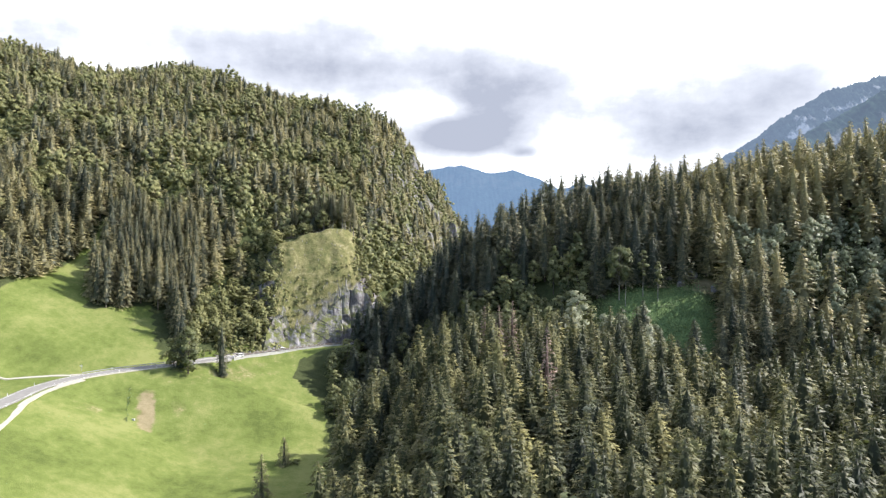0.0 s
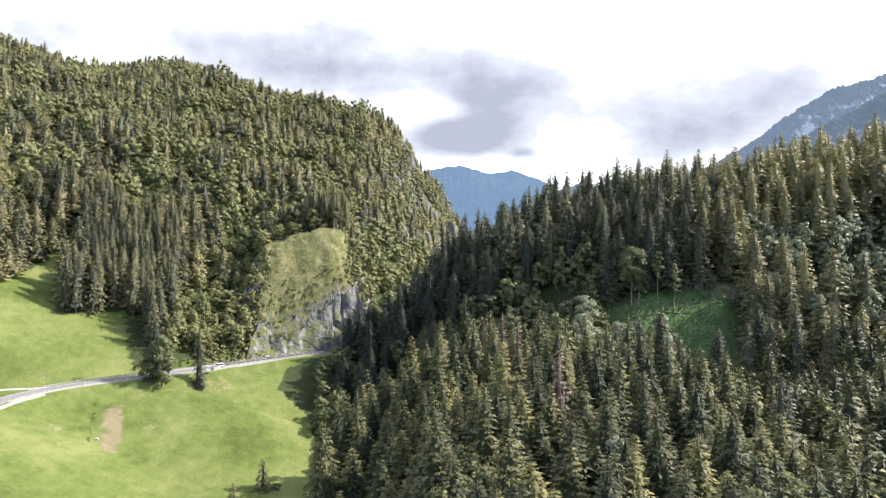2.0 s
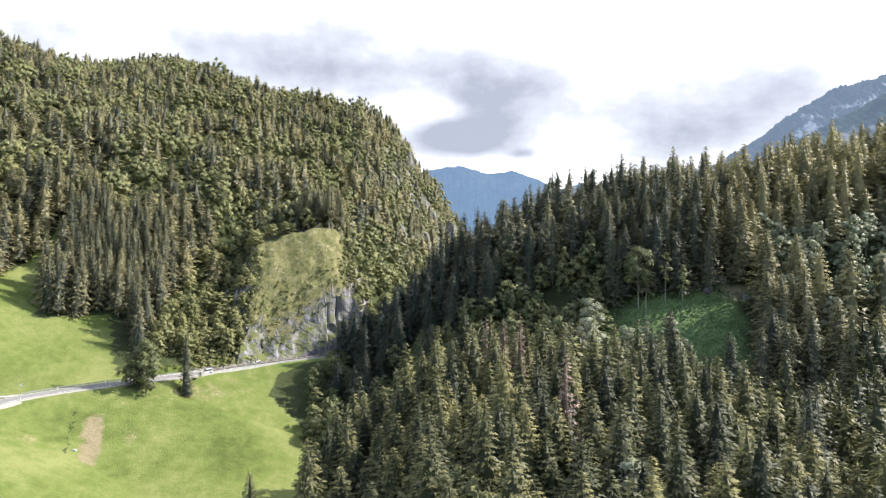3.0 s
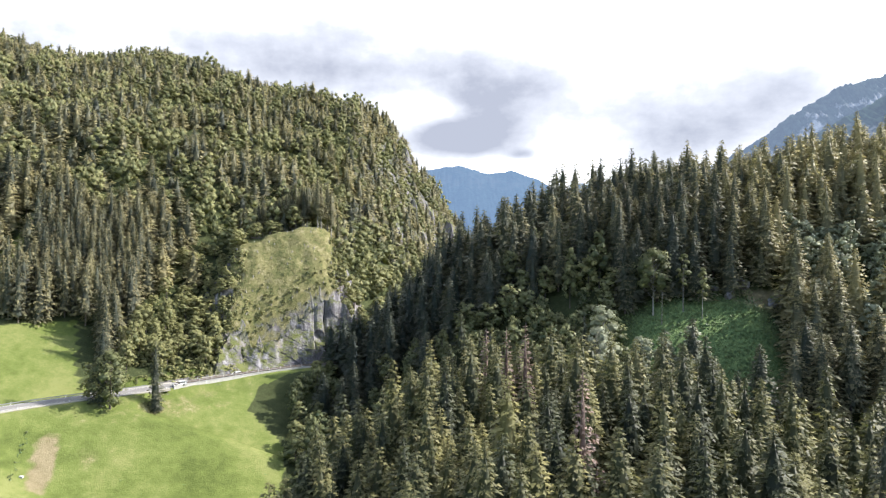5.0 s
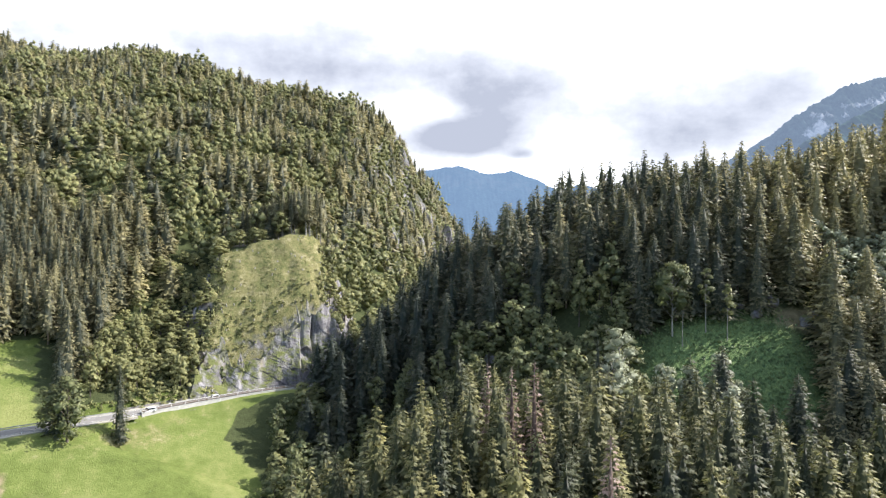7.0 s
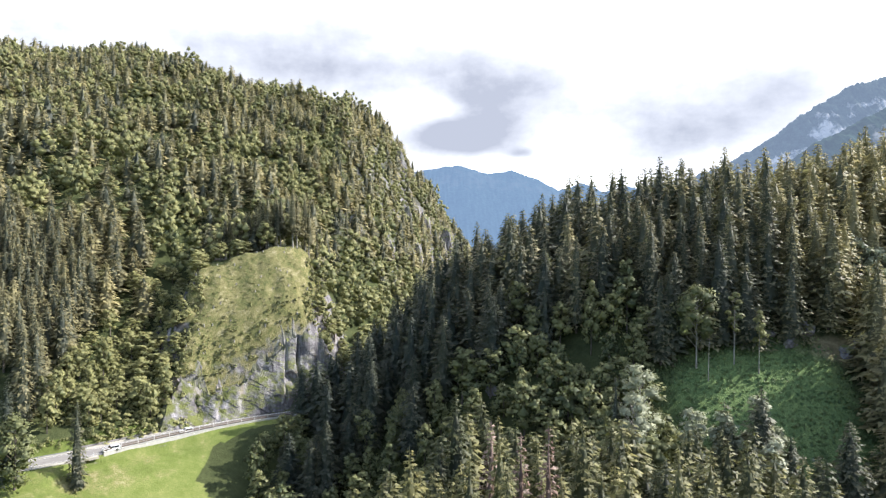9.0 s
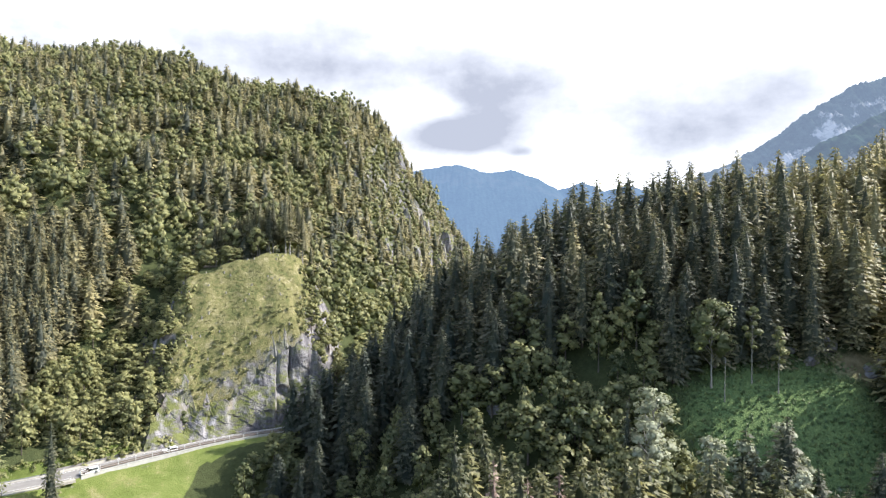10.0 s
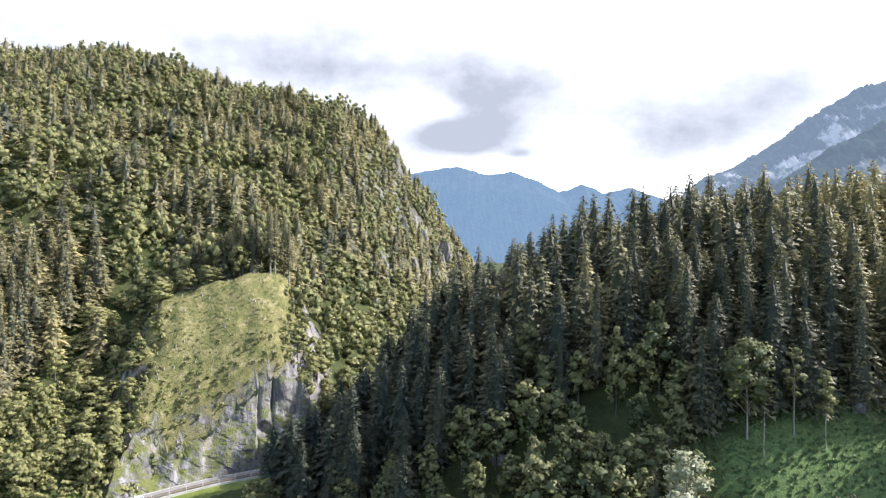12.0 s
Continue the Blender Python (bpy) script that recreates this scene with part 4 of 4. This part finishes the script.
tagged(ribbon("footpath", footpath, 1.0, -1.0, 0.0, 0.9, GRAVEL, lift=np.maximum(land(footpath[:, 0], footpath[:, 1]) + 0.12, -2.2)), "narrow pale gravel footpath below the road", "path", kind="structure")
track = curve_points([(-135, 225), (-141, 221.5), (-153, 214.5), (-168, 206), (-185, 196)], 1.5)
tagged(ribbon("track", track, 1.3, -1.3, 0.0, 0.9, GRAVEL, lift=land(track[:, 0], track[:, 1]) + 0.12), "pale gravel farm track leaving the road", "track", kind="structure")

# retaining wall with shallow arches, one panel to a bay, and its railing
BAY = 4.6
line, tan, nor = frame_of(stretch(BAY, (-93, 257.5), (-30, 313)))
wall = tagged(new("retaining_wall"), "whitish concrete retaining wall with shallow arches under the road edge", "wall", kind="structure")
rail = tagged(new("railing"), "brown weathered steel railing on posts along the road edge", "railing")
for i in range(len(line) - 1):
    p = line[i] + nor[i] * -3.45
    q = line[i + 1] + nor[i + 1] * -3.45
    ln, ang = float(np.hypot(*(q - p))), math.degrees(math.atan2(q[1] - p[1], q[0] - p[0]))
    deep = 1.7 + 0.9 * min(1, i / 6)
    bm = bmesh.new()
    outline = [(0, 0.42), (0, -deep), (0.5, -deep)] + [(0.5 + (ln - 1.0) * k / 8, -deep + (deep * 0.62) * math.sin(math.pi * k / 8) ** 0.7) for k in range(1, 8)] + [(ln - 0.5, -deep), (ln, -deep), (ln, 0.42)]
    front = [bm.verts.new((x, -0.14, z)) for x, z in outline]
    back = [bm.verts.new((x, 0.14, z)) for x, z in outline]
    bm.faces.new(front)
    bm.faces.new(back[::-1])
    for k in range(len(outline)):
        a, b = k, (k + 1) % len(outline)
        bm.faces.new((front[b], front[a], back[a], back[b]))
    part("panel", bm, CONCRETE, wall, m=pose(p[0], p[1], 0, 0, 0, ang))
    box("coping", (ln - 0.02, 0.42, 0.14), pose((p[0] + q[0]) / 2, (p[1] + q[1]) / 2, 0.49, 0, 0, ang), CONCRETE, wall, 0.02)
    box("post", (0.2, 0.2, 1.25), pose(p[0], p[1], 1.17, 0, 0, ang), CONCRETE, rail, 0.02)
    for z, h in ((0.95, 0.30), (1.42, 0.26)):
        box("rail", (ln - 0.2, 0.07, h), pose((p[0] + q[0]) / 2, (p[1] + q[1]) / 2, z, 0, 0, ang), RUST, rail, 0.01)

# crash barrier on the outer side nearer the traffic, and low wall on the inner side
def crash_barrier(pts, offset, label, step=2.3):
    line, tan, nor = frame_of(pts)
    base = tagged(new("crash_barrier"), label, "crash barrier")
    for i in range(len(line) - 1):
        p, q = line[i] + nor[i] * offset, line[i + 1] + nor[i + 1] * offset
        ln, ang = float(np.hypot(*(q - p))), math.degrees(math.atan2(q[1] - p[1], q[0] - p[0]))
        box("post", (0.1, 0.06, 0.75), pose(p[0], p[1], 0.40, 0, 0, ang), STEEL, base)
        bm = bmesh.new()
        prof = [(0.0, 0.45), (0.05, 0.50), (0.0, 0.56), (0.0, 0.63), (0.05, 0.69), (0.0, 0.75)]
        vs = [[bm.verts.new((x, y + 0.06, z)) for y, z in prof] + [bm.verts.new((x, 0.04, z)) for y, z in prof[::-1]] for x in (0, ln)]
        for k in range(len(vs[0])):
            a, b = k, (k + 1) % len(vs[0])
            bm.faces.new((vs[0][a], vs[0][b], vs[1][b], vs[1][a]))
        part("beam", bm, STEEL, base, m=pose(p[0], p[1], 0, 0, 0, ang))
    return base


crash_barrier(stretch(4.0, (-92, 259), (-34, 308)), -2.95, "galvanised steel crash barrier beside the concrete edge")
crash_barrier(stretch(4.0, (-132, 224), (-97, 254)), 3.5, "galvanised steel crash barrier along the uphill road edge")

line, tan, nor = frame_of(stretch(5.0, (-96, 255), (-74, 278)))
kerb = tagged(new("low_wall"), "low grey concrete wall along the inner road edge", "wall", kind="structure")
for i in range(len(line) - 1):
    p, q = line[i] + nor[i] * 5.75, line[i + 1] + nor[i + 1] * 5.75
    ln, ang = float(np.hypot(*(q - p))), math.degrees(math.atan2(q[1] - p[1], q[0] - p[0]))
    box("block", (ln - 0.03, 0.3, 0.9), pose((p[0] + q[0]) / 2, (p[1] + q[1]) / 2, 0.25, 0, 0, ang), ASPHALT, kerb, 0.04)
pillar = new("wall_pillar")
tagged(pillar, "whitish concrete pillar ending the low wall", "pillar")
pillar.matrix_basis = pose(*(line[-1] + nor[-1] * 5.2), 0)
box("shaft", (0.55, 0.55, 2.0), pose(0, 0, 0.95), CONCRETE, pillar, 0.04)
box("cap", (0.75, 0.75, 0.14), pose(0, 0, 2.02), CONCRETE, pillar, 0.03)


# ---- trees and things that stand singly ----
def single_tree(name, label, x, y, crown, trunk, mat, bark, group=""):
    t = tree_thing(name, label, "tree", crown, trunk, mat, bark, group)
    t.matrix_basis = pose(x, y, land_at(x, y) - 0.2, 0, 0, rng.uniform(0, 360))
    return t


def single_spruce(x, y, height, radius, label, bare=0.05, mat=NEEDLES, bark=BARK, count=170, turn=None, one_side=0.0, group="", heart=0.45, tufts=9):
    t = single_tree("spruce_tree", label, x, y, spruce_shape(rng, height, radius, bare, count, tufts, 0.25 + 0.17 * radius, 0.0, one_side, heart), trunk_shape(height * 0.97, 0.011 * height, 8, 6), mat, bark, group)
    if turn is not None:
        t.matrix_basis = pose(x, y, land_at(x, y) - 0.2, 0, 0, turn)
    return t


def single_broadleaf(x, y, height, radius, label, bare=0.15, mat=LEAVES, bark=BARK, leaves=1500, lobes=15, size=0.36, group="", girth=0.017):
    *crown, mids = broadleaf_shape(rng, height, radius, bare, lobes, leaves, size)
    return single_tree("broadleaf_tree", label, x, y, crown, skeleton_shape(height, girth * height, mids, bare), mat, bark, group)


# by the road
single_spruce(-104.5, 239.5, 25, 4.2, "spruce with a brownish top beside the road")
single_broadleaf(-101.0, 237.5, 19, 6.0, "dense green broadleaved tree beside the road", 0.06)
single_broadleaf(-108.5, 241.5, 12, 3.6, "small broadleaved tree at the forest edge", 0.05)
single_spruce(-91.0, 246.5, 23, 3.2, "slender solitary spruce at the road's lower edge", 0.03)
# bushes at the foot of the rock face and along its rim
for x, y, h, r in ((-80.5, 285.5, 7.5, 2.6), (-77.0, 288.0, 6.0, 2.2), (-83.5, 281.5, 6.5, 2.6), (-71.0, 292.5, 5.5, 2.0), (-86.5, 287.0, 9.0, 3.2), (-89.0, 282.5, 8.0, 3.0), (-37.5, 322.0, 9.0, 3.0), (-34.5, 327.0, 11.0, 3.4), (-43.5, 331.0, 8.0, 3.0), (-40.5, 325.5, 9.0, 3.0), (-46.0, 337.5, 9.0, 3.2), (-39.5, 317.0, 6.0, 2.4)):
    single_broadleaf(x, y, h, r, "green bush growing at the edge of the rock face", 0.03, leaves=520, lobes=8, size=0.33, group="bushes by the rock face")
# grove with bare lower trunks on top of the knoll
for k in range(22):
    x = -88 + 1.85 * k + rng.uniform(-0.9, 0.9)
    single_spruce(x, 343 + rng.uniform(-5, 6) - 0.07 * k, rng.uniform(18, 25), rng.uniform(3.6, 4.6), "brownish-green spruce with bare trunk on the knoll", 0.30, GROVE_NEEDLES, PALE_BARK, 120,
                  group="grove on the knoll", tufts=7)
# in the low meadow
single_spruce(-52.4, 197.5, 9.5, 3.0, "small sparse spruce in the meadow", 0.02, count=120, heart=0.25, tufts=8)
single_spruce(-51.5, 170.0, 13.0, 3.4, "thin spruce in the meadow", 0.03, count=110, heart=0.2, tufts=8)
single_broadleaf(-49.0, 198.5, 1.8, 1.8, "low bush in the meadow", 0.02, leaves=200, lobes=6, size=0.22)
# dry spruces in the stand
for x, y, top in DEAD_AT:
    single_spruce(x, y, top - land_at(x, y), 4.2, "dead reddish-brown spruce among green ones", 0.12, DEAD_NEEDLES, PALE_BARK, 120, group="dead spruces", heart=0.25)
# pair of tall spruces with bare pale trunks on one side
single_spruce(66.5, 134.0, 33, 4.6, "tall spruce with a long pale bare trunk", 0.22, NEEDLES, PALE_BARK, 170, 30, 0.8)
single_spruce(64.5, 132.5, 32, 3.8, "tall spruce with a long pale bare trunk", 0.35, NEEDLES, PALE_BARK, 160, 40, 0.8)
# pale trees at the edge of the clearing
for x, y, top, r in ((50, 224, 32.5, 5.2), (47, 219, 27, 4.2), (58.5, 215, 25, 4.6), (64, 212, 25.5, 4.4), (71.5, 213, 28.5, 4.2), (70, 206, 22, 4.0), (77, 216, 21, 3.6), (37, 96, 12, 4.0), (30, 118, 17, 4.0)):
    single_broadleaf(x, y, top - land_at(x, y), r, "pale grey-green whitebeam with a dense crown", 0.15, PALE_LEAVES, PALE_BARK, group="pale broadleaved trees")
single_spruce(44.5, 224, 29 - land_at(44.5, 224), 2.4, "slim spruce at the edge of the clearing", 0.1)
# in the clearing
single_broadleaf(72.5, 246.5, 22, 6.4, "round dark-green broadleaved tree on a tall pale trunk", 0.34, LEAVES, PALE_BARK, 1900, 18, 0.34, girth=0.011)
for x, y, h in ((81.8, 245.0, 20), (87.0, 242.5, 17)):
    single_broadleaf(x, y, h, 2.2, "slender tree with a thin crown on a pale trunk", 0.36, LEAVES, PALE_BARK, 620, 9, 0.32, girth=0.008)
stub = new("dead_trunk")
mesh_object("trunk", *trunk_shape(12.5, 0.13, 8, 6, 0.3), [PALE_BARK], parent=stub)
for k in range(5):
    mesh_object("branch_stub", *limb((0, 0, 6 + k * 1.2), (0.7 * math.cos(k * 2.1), 0.7 * math.sin(k * 2.1), 6.4 + k * 1.2), 0.05, 0.02), [PALE_BARK], parent=stub)
stub.matrix_basis = pose(73.8, 242.2, land_at(73.8, 242.2) - 0.3)
tagged(stub, "bare dead pale trunk standing in the clearing", "dead tree")


# ---- rocks that show between the trees ----
def outcrop(x, y, size, tall, label):
    bm = bmesh.new()
    bmesh.ops.create_icosphere(bm, subdivisions=3, radius=1.0)
    seed = rng.uniform(0, 90)
    for v in bm.verts:
        p = v.co.copy()
        k = 1 + 0.35 * noise.noise(p * 1.3 + Vector((seed, 0, 0))) + 0.18 * noise.noise(p * 3.4 + Vector((0, seed, 0)))
        v.co = Vector((p.x * size * k, p.y * size * 0.7 * k, p.z * tall * k))
    ob = part("rock_outcrop", bm, ROCK, m=pose(x, y, land_at(x, y), 0, 0, rng.uniform(0, 360)))
    return tagged(ob, label, "rock")


for x, y, size, tall in ((112, 245, 2.6, 2.2), (116, 247, 1.8, 1.6), (99, 249, 2.2, 1.8), (104, 251, 2.6, 2.4), (95, 252, 1.4, 1.2), (20, 262, 2.2, 2.0), (40, 255, 1.8, 2.0)):
    outcrop(x, y, size, tall, "grey limestone rock among the trees on the hill")
for x, y, size, tall in ((-231, 331, 6.0, 9.0), (-238, 336, 5.0, 8.0), (-30, 470, 6.0, 12.0), (-12, 520, 6.0, 14.0), (-8, 590, 7.0, 16.0), (-35, 640, 8.0, 14.0), (2, 560, 5.0, 12.0), (-48, 455, 5.0, 8.0), (-18, 500, 5.0, 12.0), (-4, 540, 4.5, 13.0), (6, 600, 5.0, 14.0), (-22, 560, 4.5, 10.0), (10, 640, 6.0, 15.0), (-40, 520, 4.0, 8.0)):
    outcrop(x, y, size, tall, "pale limestone crag on the wooded mountainside")


# ---- undergrowth ----
def bush_rows(x, y, width, height, tone):
    return rows(rng, x, y, len(BUSH), width, height, tone)


def tuft_shape(blades, height, radius):
    """A tuft of leaves that spread out from its middle."""
    V, F, tips = [], [], []
    for k in range(blades):
        a, t = rng.uniform(0, 6.28), rng.uniform(0.2, 1.0)
        c, s = math.cos(a), math.sin(a)
        h = height * (1.1 - 0.6 * t) * rng.uniform(0.7, 1.2)
        w = 0.30 * radius * rng.uniform(0.7, 1.3)
        r0, r1 = radius * t * 0.35, radius * t
        n = len(V)
        V += [(c * r0 - s * w, s * r0 + c * w, -0.1), (c * r0 + s * w, s * r0 - c * w, -0.1), (c * r1 * 0.8 + s * w, s * r1 * 0.8 - c * w, h * 0.8), (c * r1, s * r1, h)]
        F += [(n, n + 1, n + 2), (n, n + 2, n + 3)]
        tips += [0.3, 0.3, 0.8, 1.0]
    V = np.array(V)
    return V, np.array(F), np.zeros(len(F)), np.array(tips), unit(V * (1, 1, 0) / radius + (0, 0, 0.8))


BUSH = [tuft_shape(16, 1.5, 1.1) for k in range(4)]
SHRUB = [no_trunk(broadleaf_shape(rng, 1.7, 1.15, 0.0, 5, 60, 0.26)) for k in range(4)]
x, y = scattered(rng, 52, 122, 208, 262, 0.95)
A = (meadow_masks(x, y)[2] > 0.3) & (rng.uniform(0, 1, len(x)) < 0.75)
wood("undergrowth", BUSH, bush_rows(x[A], y[A], (0.35, 0.75), (0.3, 0.7), (0.5, 0.25)), [HERBS], "knee-high lush green plants in the forest clearing", "undergrowth")
x, y = scattered(rng, -105, -28, 280, 345, 1.25)
A = (meadow_masks(x, y)[1] > 0.25) & (rng.uniform(0, 1, len(x)) < 0.8)
wood("grass_tufts", BUSH, bush_rows(x[A], y[A], (0.3, 0.9), (0.08, 0.28), (0.75, 0.25)), [DRY_TUFTS], "yellow-green tufts and low shrubs on the grassy knoll", "grass")
x, y = scattered(rng, -95, -34, 285, 345, 1.8)
s, _ = side_distance(GORGE_LINE, x, y)
A = (knoll_part(x, y) > 0.6) & (s > 7) & (rng.uniform(0, 1, len(x)) < 0.9 * ss(25, 13, s))
wood("knoll_shrubs", SHRUB, bush_rows(x[A], y[A], (0.5, 1.4), (0.4, 1.1), (0.8, 0.25)), [LEAVES], "low green shrubs over the rim of the rock face", "shrub")
x, y = scattered(rng, -125, -22, 265, 345, 2.2)
s, _ = side_distance(GORGE_LINE, x, y)
kn = knoll_part(x, y)
A = (s > 4) & (s < 44) & (((kn < 0.8) & (x < -66) & (x > -118 + (y - 265) * 0.1)) | ((kn > 0.15) & (kn < 0.97) & (s > 12)))
A &= rng.uniform(0, 1, len(x)) < 0.85
wood("shrubs", SHRUB, bush_rows(x[A], y[A], (0.9, 2.2), (0.8, 2.2), (0.95, 0.25)), [LEAVES], "bright green shrubs and saplings above the road", "shrub")
line, tan, nor = frame_of(stretch(1.3, (-112, 243), (-70, 281)))
p = line + nor * (6.2 + rng.uniform(0, 2.6, (len(line), 1)))
wood("verge_plants", SHRUB, bush_rows(p[:, 0], p[:, 1], (0.5, 1.2), (0.4, 1.1), (0.7, 0.2)), [LEAVES], "tall weeds on the verge under the trees", "weeds")
x, y = scattered(rng, -170, -30, 110, 290, 2.2)
m = meadow_masks(x, y)
r, _ = side_distance(ROAD_LINE, x, y)
rough = waves(x, y, 22, 71) + rng.normal(0, 0.35, len(x))
A = (m[0] > 0.5) & (np.abs(r) > 6) & (rough > 0.75) & (m[3] < 0.3)
wood("tussocks", BUSH, bush_rows(x[A], y[A], (0.3, 0.8), (0.12, 0.35), (0.35, 0.2)), [HERBS], "darker tussocks of coarse grass in the meadow", "grass")
line = curve_points([(-112.5, 220), (-109.5, 213), (-106.5, 206), (-104.5, 201)], 0.8)
wood("hedge_plants", BUSH, bush_rows(line[:, 0] + rng.uniform(-0.6, 0.6, len(line)) - 2.2, line[:, 1], (0.3, 0.6), (0.2, 0.6), (0.5, 0.2)), [HERBS], "row of weeds beside the strip of bare earth", "weeds")


# ---- vehicles, signs, posts ----
def car(name, label, length, height, x, y, turn):
    """A car: body with cabin, windows, wheels and lights; built along x, front at +x."""
    base = new(name)
    w = 1.78
    prof = [(-0.5, 0.30), (-0.5, 0.62), (-0.47, 0.92), (-0.40, 0.99), (-0.30, 1.0), (0.02, 1.0), (0.16, 0.72), (0.24, 0.64), (0.45, 0.56), (0.5, 0.46), (0.5, 0.28), (0.47, 0.2), (-0.47, 0.2)]
    bm = bmesh.new()
    rings = []
    for side, inset in ((-1, 0.06), (-1, 0), (1, 0), (1, 0.06)):
        ring = []
        for px_, pz_ in prof:
            tuck = 0.16 * max(0, pz_ - 0.62) / 0.38
            yy = side * (w / 2 - tuck - inset)
            ring.append(bm.verts.new((px_ * (length - inset), yy, pz_ * height * (1 - 0.3 * inset))))
        rings.append(ring)
    for r0, r1 in zip(rings[:-1], rings[1:]):
        for k in range(len(prof)):
            a, b = k, (k + 1) % len(prof)
            bm.faces.new((r0[a], r0[b], r1[b], r1[a]))
    bm.faces.new(rings[0][::-1])
    bm.faces.new(rings[-1])
    bmesh.ops.recalc_face_normals(bm, faces=bm.faces[:])
    body = part("body", bm, WHITE_PAINT, base)
    for side in (-1, 1):
        for x0, x1, x2, x3 in ((-0.42, -0.14, -0.15, -0.39), (-0.12, 0.13, 0.02, -0.13)):
            bm = bmesh.new()
            zs, zt = 0.66 * height, 0.93 * height
            yl, yt = w / 2 - 0.02 + 0.012, w / 2 - 0.16 * 0.31 / 0.38 + 0.012
            quad = [bm.verts.new((a * length, side * b, z)) for a, b, z in ((x0, yl, zs), (x1, yl, zs), (x2, yt - 0.005, zt), (x3, yt - 0.005, zt))]
            face = bm.faces.new(quad)
            bmesh.ops.solidify(bm, geom=[face], thickness=0.01)
            part("window", bm, GLASS, base)
    for xa, za, xb, zb in ((0.155, 0.74, 0.04, 0.965), (-0.478, 0.70, -0.455, 0.94)):
        bm = bmesh.new()
        sg = 1 if xa > 0 else -1
        quad = [bm.verts.new((x * length + sg * 0.02, yy, z * height + 0.01)) for x, yy, z in ((xa, -0.72, za), (xa, 0.72, za), (xb, 0.64, zb), (xb, -0.64, zb))]
        face = bm.faces.new(quad)
        bmesh.ops.solidify(bm, geom=[face], thickness=0.01)
        part("windscreen", bm, GLASS, base)
    for xx in (-0.31, 0.31):
        for side in (-1, 1):
            bm = bmesh.new()
            bmesh.ops.create_cone(bm, cap_ends=True, segments=18, radius1=0.32, radius2=0.32, depth=0.2)
            bmesh.ops.bevel(bm, geom=bm.edges[:], offset=0.02, segments=1, affect="EDGES")
            wheel = part("wheel", bm, RUBBER, base, m=pose(xx * length, side * (w / 2 - 0.09), 0.32, 90))
            bm = bmesh.new()
            bmesh.ops.create_cone(bm, cap_ends=True, segments=14, radius1=0.2, radius2=0.17, depth=0.22)
            part("rim", bm, RIM, wheel)
    for side in (-1, 1):
        box("headlight", (0.08, 0.34, 0.13), pose(0.488 * length, side * 0.62, 0.47 * height), GLASS, base, 0.02)
        box("tail_light", (0.06, 0.2, 0.22), pose(-0.497 * length, side * 0.72, 0.58 * height), RUST, base, 0.02)
        box("mirror", (0.12, 0.16, 0.12), pose(0.13 * length, side * (w / 2 + 0.06), 0.68 * height), WHITE_PAINT, base, 0.03)
    base.matrix_basis = pose(x, y, 0.125, 0, 0, turn)
    return tagged(base, label, "car", "cars on the road")


car("car", "white hatchback driving down the mountain road", 4.5, 1.55, -88.6, 258.6, 222)
car("car", "small white car on the road under the cliff", 4.1, 1.5, -74.5, 275.2, 222)

sign = new("give_way_sign")
box("post", (0.07, 0.07, 2.4), pose(0, 0, 1.0), STEEL, sign)
bm = bmesh.new()
bmesh.ops.create_cone(bm, cap_ends=True, segments=3, radius1=0.62, radius2=0.62, depth=0.03)
part("plate", bm, WHITE_PAINT, sign, m=pose(0, -0.06, 2.25, 90, 30, 0))
sign.matrix_basis = pose(-138.0, 228.5, land_at(-138, 228.5), 0, 0, 10)
tagged(sign, "pale triangular road sign on a steel post by the junction", "road sign")


def marker_post(x, y, z):
    base = new("marker_post")
    box("shaft", (0.14, 0.12, 1.05), pose(0, 0, 0.45), WHITE_PAINT, base, 0.03)
    box("band", (0.146, 0.126, 0.16), pose(0, 0, 0.78), RUBBER, base)
    base.matrix_basis = pose(x, y, z)
    return tagged(base, "white roadside marker post with a black band", "marker post", "marker posts")


line, tan, nor = frame_of(stretch(14.0, (-134, 180), (-79, 273)))
for i in range(len(line)):
    for off in (-3.9, 3.25):
        p = line[i] + nor[i] * off
        marker_post(p[0], p[1], max(land_at(*p), 0.02))

box_post = new("water_trough")
box("stone", (1.0, 0.7, 0.6), pose(0, 0, 0.2), CONCRETE, box_post, 0.06)
box_post.matrix_basis = pose(-106.0, 205.0, land_at(-106, 205))
tagged(box_post, "small pale concrete block in the meadow", "concrete block")

pile = new("log_pile")
for k in range(7):
    mesh_object("log", *limb((-2.2 + rng.uniform(-0.3, 0.3), (k % 4) * 0.42 - 0.6, 0.2 + (k // 4) * 0.36), (2.2 + rng.uniform(-0.3, 0.3), (k % 4) * 0.42 - 0.6, 0.2 + (k // 4) * 0.36), 0.2, 0.17, 8), [WOOD], parent=pile)
pile.matrix_basis = pose(-84, 331, land_at(-84, 331) + 0.05, 0, 0, 15)
tagged(pile, "heap of weathered logs at the top of the knoll", "log pile")

# pale stumps on the knoll
count = 0
while count < 46:
    x, y = rng.uniform(-90, -40), rng.uniform(288, 338)
    if meadow_masks(np.array([x]), np.array([y]))[1][0] < 0.6 or side_distance(GORGE_LINE, np.array([x]), np.array([y]))[0][0] < 16:
        continue
    st = new("stump")
    mesh_object("wood", *limb((0, 0, -0.3), (rng.uniform(-0.1, 0.1), 0, rng.uniform(0.4, 0.9)), 0.26, 0.2, 7), [PALE_BARK], parent=st)
    st.matrix_basis = pose(x, y, land_at(x, y))
    tagged(st, "weathered pale tree stump on the grassy knoll", "tree stump", "stumps on the knoll")
    count += 1
